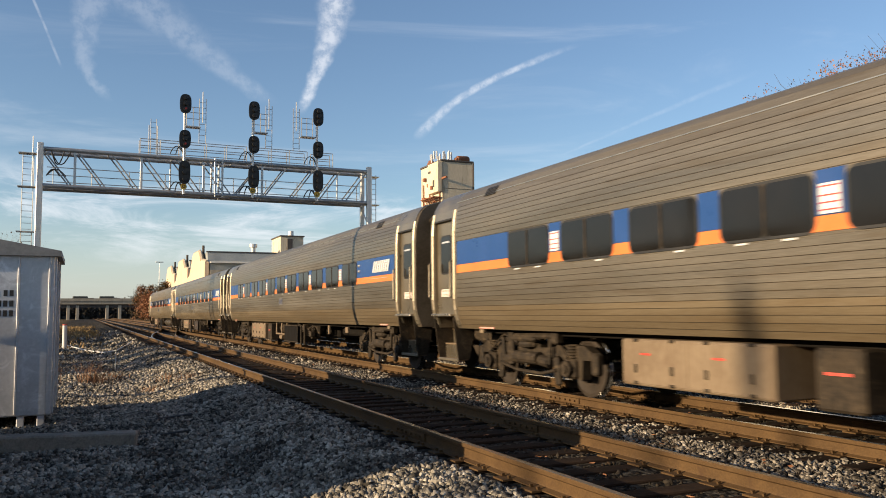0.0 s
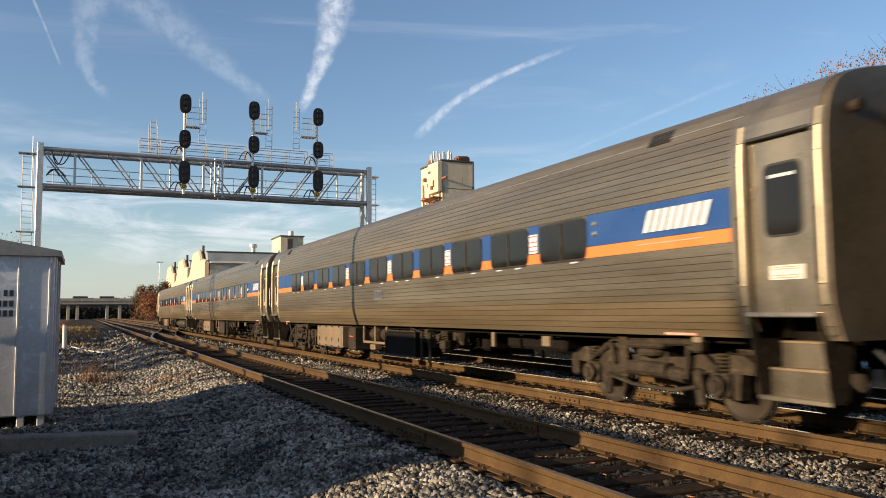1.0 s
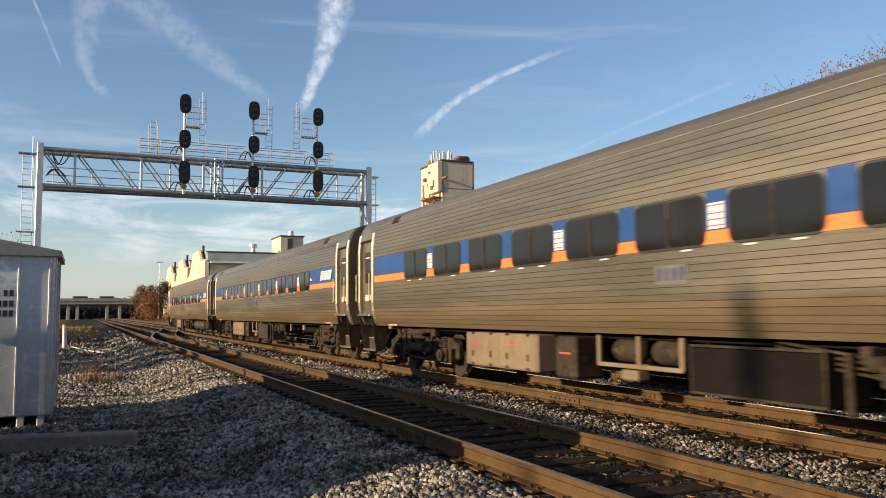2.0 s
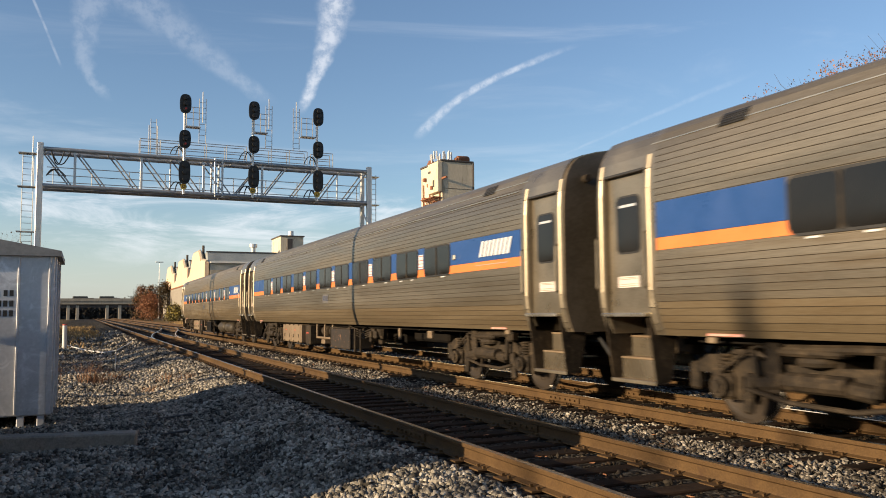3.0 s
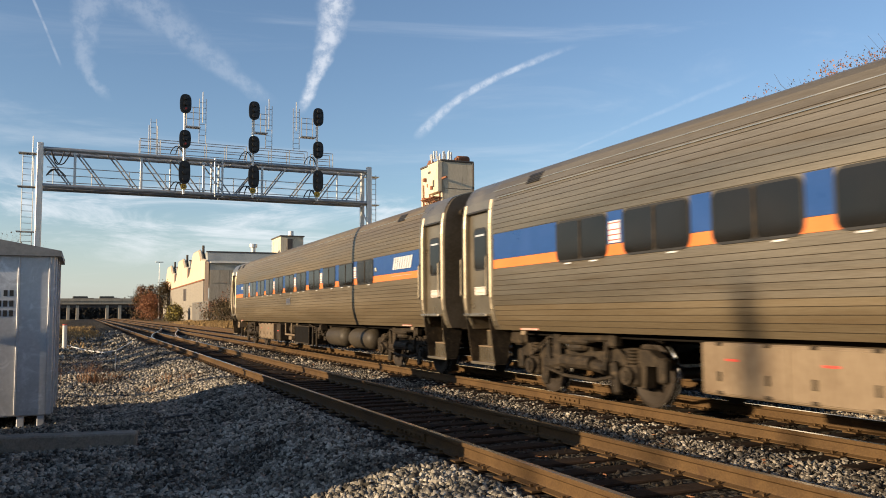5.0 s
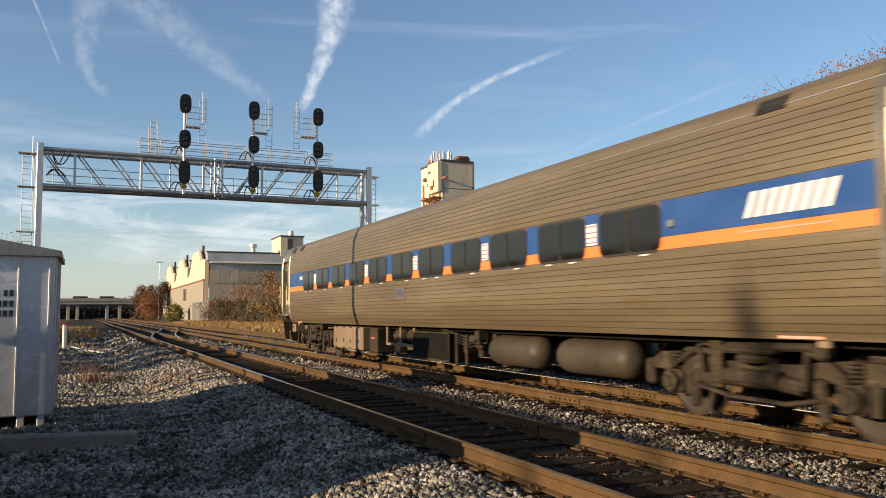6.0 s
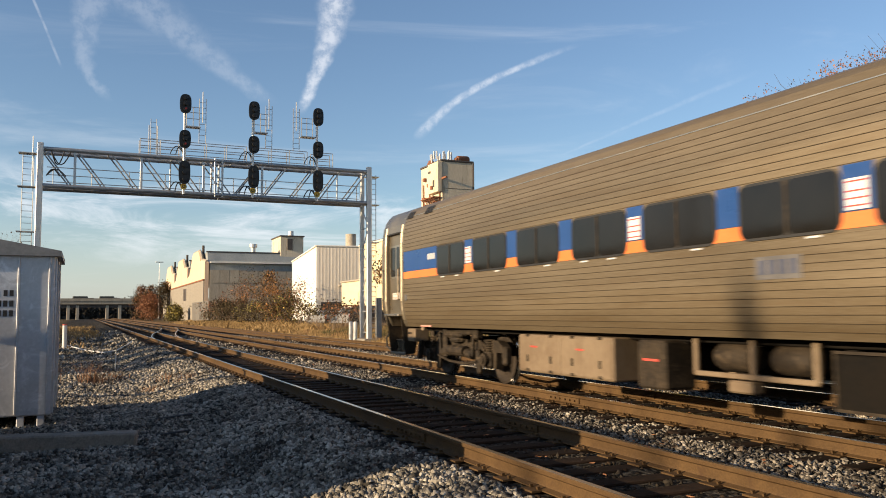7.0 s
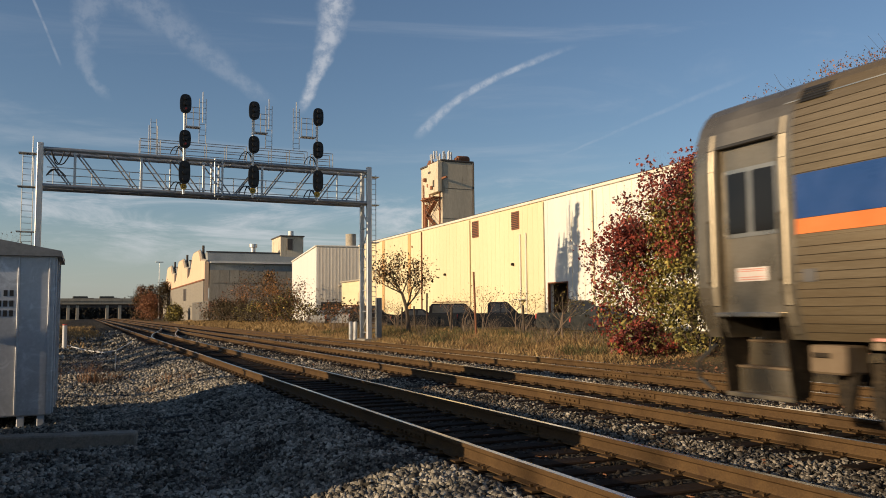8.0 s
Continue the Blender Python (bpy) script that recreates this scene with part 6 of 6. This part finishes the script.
def clumped(n, x0, x1, y0, y1, size=1.2, near=1.0):
    """Places gathered in clumps."""
    m = max(4, n // 70)
    cx, cy = RNG.uniform(x0, x1, m), y0 + (y1 - y0) * RNG.random(m) ** near
    k = RNG.integers(0, m, n)
    x, y = cx[k] + RNG.normal(0, size * 0.35, n), cy[k] + RNG.normal(0, size * 0.5, n)
    keep = (x > x0 - 0.2) & (x < x1 + 0.5)
    return x[keep], y[keep]


grass("dry_verge_grass", *clumped(26000, 15.3, 20.8, 22, 70, 0.9, 1.2), 0.05, 0.34, M_DRYGRASS, "dry tawny grass on the verge", 0.010)
grass("green_verge_grass", *clumped(13000, 16.4, 21.0, 24, 62, 0.8, 1.2), 0.06, 0.40, M_GREENGRASS, "olive green grass among dry stalks", 0.010)
grass("russet_verge_weeds", *clumped(7000, 15.6, 20.6, 22, 70, 0.8, 1.2), 0.06, 0.30, M_RUSSETWEED, "russet dry weeds among the verge grass", 0.009)
grass("short_verge_grass", *field(34000, 14.9, 21, 20, 75, 1.3), 0.03, 0.13, M_DRYGRASS, "short dry grass on the verge", 0.010)
grass("tall_weeds", *clumped(2400, 17.8, 21.0, 26, 75, 0.6, 1.2), 0.4, 1.1, M_TWIG, "tall dry brown weeds along the fence", 0.006)
grass("far_verge_grass", *clumped(16000, 15.4, 20, 68, 165, 3.0, 1.2), 0.12, 0.5, M_DRYGRASS, "dry tawny grass along the far tracks", 0.035)
grass("far_verge_grass", *clumped(6000, -12, 1.0, 58, 130, 3.0, 1.2), 0.15, 0.45, M_DRYGRASS, "dry grass beside the far siding", 0.035)
grass("weed_tuft", *clumped(900, -2.6, 0.6, 22, 31, 0.6), 0.12, 0.62, M_RUSSETWEED, "russet dry weeds on the shoulder", 0.006)
grass("weed_tuft", *clumped(400, 0.2, 2.4, 20, 30, 0.5), 0.05, 0.25, M_RUSSETWEED, "russet dry weeds on the shoulder", 0.007)


# ---------------------------------------------------------------- trees and shrubs
def grow(seed, base, tall, spread, levels=4, trunk=0.10, stems=1, up=0.75, kids=4):
    """Limbs as tapered rods; returns the mesh and the places of the twigs."""
    rg = random.Random(seed)
    mb, tips = MB(), []

    def limb(p, d, length, r, level):
        n = 3
        q = p
        for i in range(n):
            d = (d + Vector((rg.gauss(0, 0.16), rg.gauss(0, 0.16), rg.gauss(0.04, 0.10)))).normalized()
            e = q + d * (length / n)
            r2 = r * (1 - 0.22)
            mb.rod(q, e, r, 6 if level < 2 else 4, r2, caps=False)
            q, r = e, r2
            if level >= levels - 2:
                tips.append(q.copy())
            if level < levels - 1 and (i > 0 or level > 0):
                for _ in range(kids if i == n - 1 else max(1, kids // 2)):
                    t = rg.uniform(0, 2 * math.pi)
                    side = Vector((math.cos(t) * spread, math.sin(t) * spread, rg.uniform(0.0, up)))
                    limb(q, (d * 0.55 + side).normalized(), length * rg.uniform(0.50, 0.72), r * 0.55, level + 1)

    for s in range(stems):
        d = Vector((rg.gauss(0, 0.22 if stems > 1 else 0.05), rg.gauss(0, 0.22 if stems > 1 else 0.05), 1)).normalized()
        limb(Vector(base) + Vector((rg.gauss(0, 0.15 * (stems > 1)), rg.gauss(0, 0.15 * (stems > 1)), 0)), d, tall * (0.45 if levels > 3 else 0.5), trunk * (1 if stems == 1 else 0.6), 0)
    return mb, np.array([tuple(t) for t in tips])


def tree(name, label, seed, x, y, tall, spread, crowns, bark=M_BARK, leaves=3000, size=0.10, fuzz=0.25, fit=None, full=None, clump=55, top=100, **kw):
    """crowns: (material, share, test of the place) for each colour of leaf."""
    g0 = float(height(np.array(float(x)), np.array(float(y))))
    t = empty(name, pose(x, y, g0), label, "shrub" if tall < 3.5 else "tree", "trees and shrubs")
    mb, tips = grow(seed, (0, 0, -0.1), tall, spread, **kw)
    # bring the crown to its height and width
    zmax = np.percentile(tips[:, 2], top)
    kz = tall / zmax
    kx = (fit / np.percentile(np.hypot(tips[:, 0], tips[:, 1]), 95)) if fit else kz
    mb.v = [(a * kx, b * kx, c * kz) for a, b, c in mb.v]
    tips = tips * np.array([kx, kx, kz])
    part("trunk", mb, bark, t, "branching brown limbs")
    for mat, share, test in crowns:
        n = int(leaves * share)
        if full:
            # clumps through a crown that reaches down to full[0], widest at full[1] of its height
            m = max(20, leaves // clump)
            hz = tall * (full[0] + (1 - full[0]) * RNG.random(m) ** 0.9)
            q = hz / tall
            rad = fit * np.where(q < full[1], 0.72 + 0.28 * q / full[1], np.clip((1 - q) / (1 - full[1]), 0, 1) ** 0.85)
            ang, rr = RNG.uniform(0, 2 * math.pi, m), RNG.random(m) ** 0.42
            C = np.stack([rad * rr * np.cos(ang), rad * rr * np.sin(ang), hz], -1)
            C = np.concatenate([C, tips[RNG.integers(0, len(tips), m // 2)]])
        else:
            C = tips
        k = RNG.integers(0, len(C), n * 3)
        P = C[k] + RNG.normal(0, fuzz, (len(k), 3)) * np.array([1, 1, 0.8])
        P = P[(P[:, 2] > 0.05)]
        if test is not None:
            P = P[test(P[:, 0], P[:, 1], P[:, 2])]
        P = P[:n]
        V, F = leaf_sheets(P[:, 0], P[:, 1], P[:, 2], RNG.uniform(0.6, 1.3, len(P)) * size)
        ob = new("crown", quick_mesh("crown", V, F, mat))
        ob.parent = t
    return t


# the large autumn shrub beyond the third track: red above, olive below and behind
nz = lambda x, y, z: np.sin(x * 2.1 + 1) + np.sin(y * 1.7 + z * 1.1) + np.sin(z * 1.9 - x)
tree("autumn_tree", "crimson and olive leaved autumn tree beside the track", 11, 20.2, 22.9, 6.5, 0.75,
     [(M_LEAF_RED, 0.42, lambda x, y, z: z + 0.5 * nz(x, y, z) - 0.7 * x + 0.5 * y + RNG.normal(0, 0.9, len(x)) > 4.0), (M_LEAF_OLIVE, 0.58, lambda x, y, z: z + 0.5 * nz(x, y, z) - 0.7 * x + 0.5 * y + RNG.normal(0, 0.7, len(x)) < 4.6)],
     leaves=22000, size=0.138, fuzz=0.24, clump=110, top=97, fit=2.35, full=(0.12, 0.50), stems=4, trunk=0.11, kids=4, up=0.8)
tree("autumn_tree", "crimson and yellow leaved young tree beside the track", 14, 19.3, 24.9, 4.8, 0.8,
     [(M_LEAF_RED, 0.72, lambda x, y, z: z + 0.6 * nz(x, y, z) - 0.8 * x + RNG.normal(0, 0.7, len(x)) > 1.2), (M_LEAF_OLIVE, 0.35, lambda x, y, z: z - 0.8 * x + RNG.normal(0, 0.7, len(x)) < 2.8)],
     leaves=9500, size=0.136, fuzz=0.26, clump=120, top=96, fit=1.8, full=(0.06, 0.5), stems=3, trunk=0.07, kids=4)
tree("autumn_shrub", "low crimson shrub at the ballast edge", 15, 17.2, 21.9, 1.15, 0.9, [(M_LEAF_RED, 0.8, None), (M_LEAF_OLIVE, 0.2, None)],
     leaves=2200, size=0.13, fuzz=0.14, fit=1.15, full=(0.05, 0.4), stems=5, trunk=0.03, levels=3)
tree("autumn_shrub", "low olive and brown shrub at the ballast edge", 16, 18.2, 20.2, 2.0, 0.9, [(M_LEAF_OLIVE, 0.6, None), (M_LEAF_DARK, 0.4, None)],
     leaves=3000, size=0.14, fuzz=0.18, fit=1.6, full=(0.04, 0.35), stems=5, trunk=0.04, levels=3)
# young thin tree by the gantry
tree("young_tree", "thin young tree with sparse brown leaves", 21, 19.0, 47.9, 5.0, 0.85, [(M_LEAF_DARK, 0.6, None), (M_LEAF_ORANGE, 0.4, None)],
     leaves=1500, size=0.16, fuzz=0.26, fit=2.2, top=98, trunk=0.17, kids=5)
# half bare tree behind the train
tree("russet_tree", "half bare tree with russet leaves behind the track", 31, 24.8, 17.6, 9.9, 0.8, [(M_LEAF_RUSSET, 0.85, None), (M_LEAF_DARK, 0.15, None)], M_BARK,
     leaves=9500, size=0.08, top=99.7, fuzz=0.2, clump=45, fit=5.6, full=(0.5, 0.80), trunk=0.24, kids=6)
# thicket before the factory
for i, (x, y, h, w, m, m2, n) in enumerate((
        (20.5, 112, 5.6, 3.0, M_LEAF_RUSSET, M_LEAF_DARK, 620), (21.5, 106, 7.2, 3.4, M_LEAF_DARK, M_LEAF_RUSSET, 420), (20.4, 97, 6.0, 2.4, M_LEAF_ORANGE, M_LEAF_DARK, 1900),
        (20.8, 118, 3.2, 4.0, M_LEAF_DARK, M_LEAF_DARK, 3600), (20.2, 127, 3.0, 4.0, M_LEAF_DARK, M_LEAF_DARK, 3600), (20.0, 134, 3.6, 3.2, M_LEAF_DARK, M_LEAF_RUSSET, 2600), (21.4, 124, 7.0, 3.4, M_LEAF_RUSSET, M_LEAF_DARK, 520), (21.6, 114, 8.4, 3.4, M_LEAF_DARK, M_LEAF_DARK, 520), (20.6, 91, 3.0, 2.4, M_LEAF_DARK, M_LEAF_ORANGE, 2200), (20.5, 104, 2.6, 3.2, M_LEAF_DARK, M_LEAF_OLIVE, 2400),
        (21.0, 90, 3.8, 2.2, M_LEAF_DARK, M_LEAF_OLIVE, 2300), (21.2, 85, 5.2, 2.0, M_LEAF_RUSSET, M_LEAF_DARK, 380),
        (20.4, 80, 2.2, 1.8, M_LEAF_DARK, M_LEAF_OLIVE, 500), (21.2, 74, 2.4, 1.6, M_LEAF_DARK, M_LEAF_RUSSET, 220), (20.8, 68, 2.2, 1.6, M_LEAF_DARK, M_LEAF_RUSSET, 240),
        (20.6, 62, 2.2, 1.6, M_LEAF_DARK, M_LEAF_RUSSET, 200), (20.8, 55, 2.2, 1.6, M_LEAF_DARK, M_LEAF_OLIVE, 200),
        (20.6, 44.0, 2.4, 1.4, M_LEAF_DARK, M_LEAF_RUSSET, 160), (20.3, 40.2, 2.8, 1.3, M_LEAF_RUSSET, M_LEAF_DARK, 170),
        (20.4, 36.0, 2.4, 1.3, M_LEAF_DARK, M_LEAF_OLIVE, 200), (19.6, 31.0, 2.3, 1.3, M_LEAF_DARK, M_LEAF_OLIVE, 300))):
    far = y > 60
    tree("thicket_shrub", "tangled autumn shrub with thin brown twigs", 50 + i, x, y, h, 0.9, [(m, 0.65, None), (m2, 0.35, None)], M_TWIG,
         leaves=n, size=0.21 if far else 0.09, fuzz=0.36 if far else 0.12, fit=w, full=(0.03, 0.4) if far and n > 1000 else None, stems=4, trunk=0.06, kids=3, levels=4 if far else 3)
# red and brown trees at the far bend
for i, (x, y, h, w, m) in enumerate(((14.4, 238, 9.4, 3.2, M_LEAF_DARK), (17.2, 242, 9.6, 3.0, M_LEAF_DARK), (16.4, 232, 7.2, 3.2, M_LEAF_RUSSET), (20.4, 236, 10.4, 2.8, M_LEAF_DARK), (18.8, 190, 3.2, 1.4, M_LEAF_OLIVE))):
    tree("far_tree", "dark brown and red autumn tree near the factory", 90 + i, x, y, h, 0.9, [(m, 0.7, None), (M_LEAF_RUSSET if i < 3 else M_LEAF_DARK, 0.3, None)], leaves=3200, size=0.40, fuzz=0.55, fit=w, full=(0.04, 0.45), stems=2, trunk=0.14, kids=3)
# scrub added beside the tracks, out of view, to shade shoulder and far tracks
for i, (x, y, h) in enumerate(((-6.4, 28.6, 3.0), (-6.8, 32.4, 3.6), (-7.2, 36.4, 3.3), (-7.4, 40.2, 3.7), (-7.8, 44.0, 3.2), (-9.6, 51.0, 3.8), (-10.6, 57.5, 3.6), (-12.0, 66.0, 4.0), (-11.0, 72.0, 4.4), (-12.0, 77.0, 4.6), (-11.5, 82.0, 4.4), (-12.5, 88.0, 5.0), (-12.0, 95.0, 5.0), (-13.0, 103.0, 5.2), (-13.0, 112.0, 5.4))):
    tree("shade_scrub", "dense brown scrub added out of view for shade", 120 + i, x, y, h, 0.9, [(M_LEAF_DARK, 1.0, None)], leaves=3600, size=0.2 if y < 60 else 0.32, fuzz=0.28 if y < 60 else 0.4, fit=1.9 if y < 60 else 3.4, full=(0.03, 0.45), stems=4, trunk=0.06, kids=3)
# bare tree behind the hut
tree("bare_tree", "bare grey-brown winter tree in the distance", 71, -11.6, 148, 16.4, 0.85, [(M_LEAF_DARK, 1.0, None)], M_TWIG, leaves=60, size=0.3, fuzz=0.4, fit=4.8, trunk=0.3, kids=4)


# belt of far woods on both sides and behind the bridge
def far_woods():
    n = 60000
    a = RNG.uniform(-math.pi, math.pi, n)
    r = RNG.uniform(420, 560, n)
    x, y = r * np.sin(a), r * np.cos(a)
    keep = (y > 345) | (np.abs(x) > 140)
    x, y = x[keep], y[keep]
    z = -0.3 + RNG.random(len(x)) ** 1.3 * (8.5 + 3.0 * np.sin(np.arctan2(x, y) * 23))
    # the thicker stand seen under the bridge
    a = RNG.uniform(-0.5, 0.25, 16000)
    r = RNG.uniform(385, 415, len(a))
    x, y, z = np.concatenate([x, r * np.sin(a)]), np.concatenate([y, r * np.cos(a)]), np.concatenate([z, -0.3 + 6.2 * RNG.random(len(a))])
    V, F = leaf_sheets(x, y, z, RNG.uniform(1.2, 2.8, len(x)))
    tagged(new("far_woods", quick_mesh("far_woods", V, F, M_FAR_TREES)), "low belt of bare woods on the horizon", "woods", kind="stuff")


far_woods()


# ---------------------------------------------------------------- movement
def motions():
    """The train runs through; its wheels roll."""
    for i, (car, wheels) in enumerate(CARS):
        walk(car, [(t, pose(TRACK_X[1], y + (i - 1) * CAR, 0)) for t, y in PLACE])
        for ob, y in wheels:
            walk(ob, [(k / 30, pose(0, y, 0.457, math.degrees((train_place(k / 30) - PLACE[0][1]) / 0.457) % 360)) for k in range(241)])


motions()
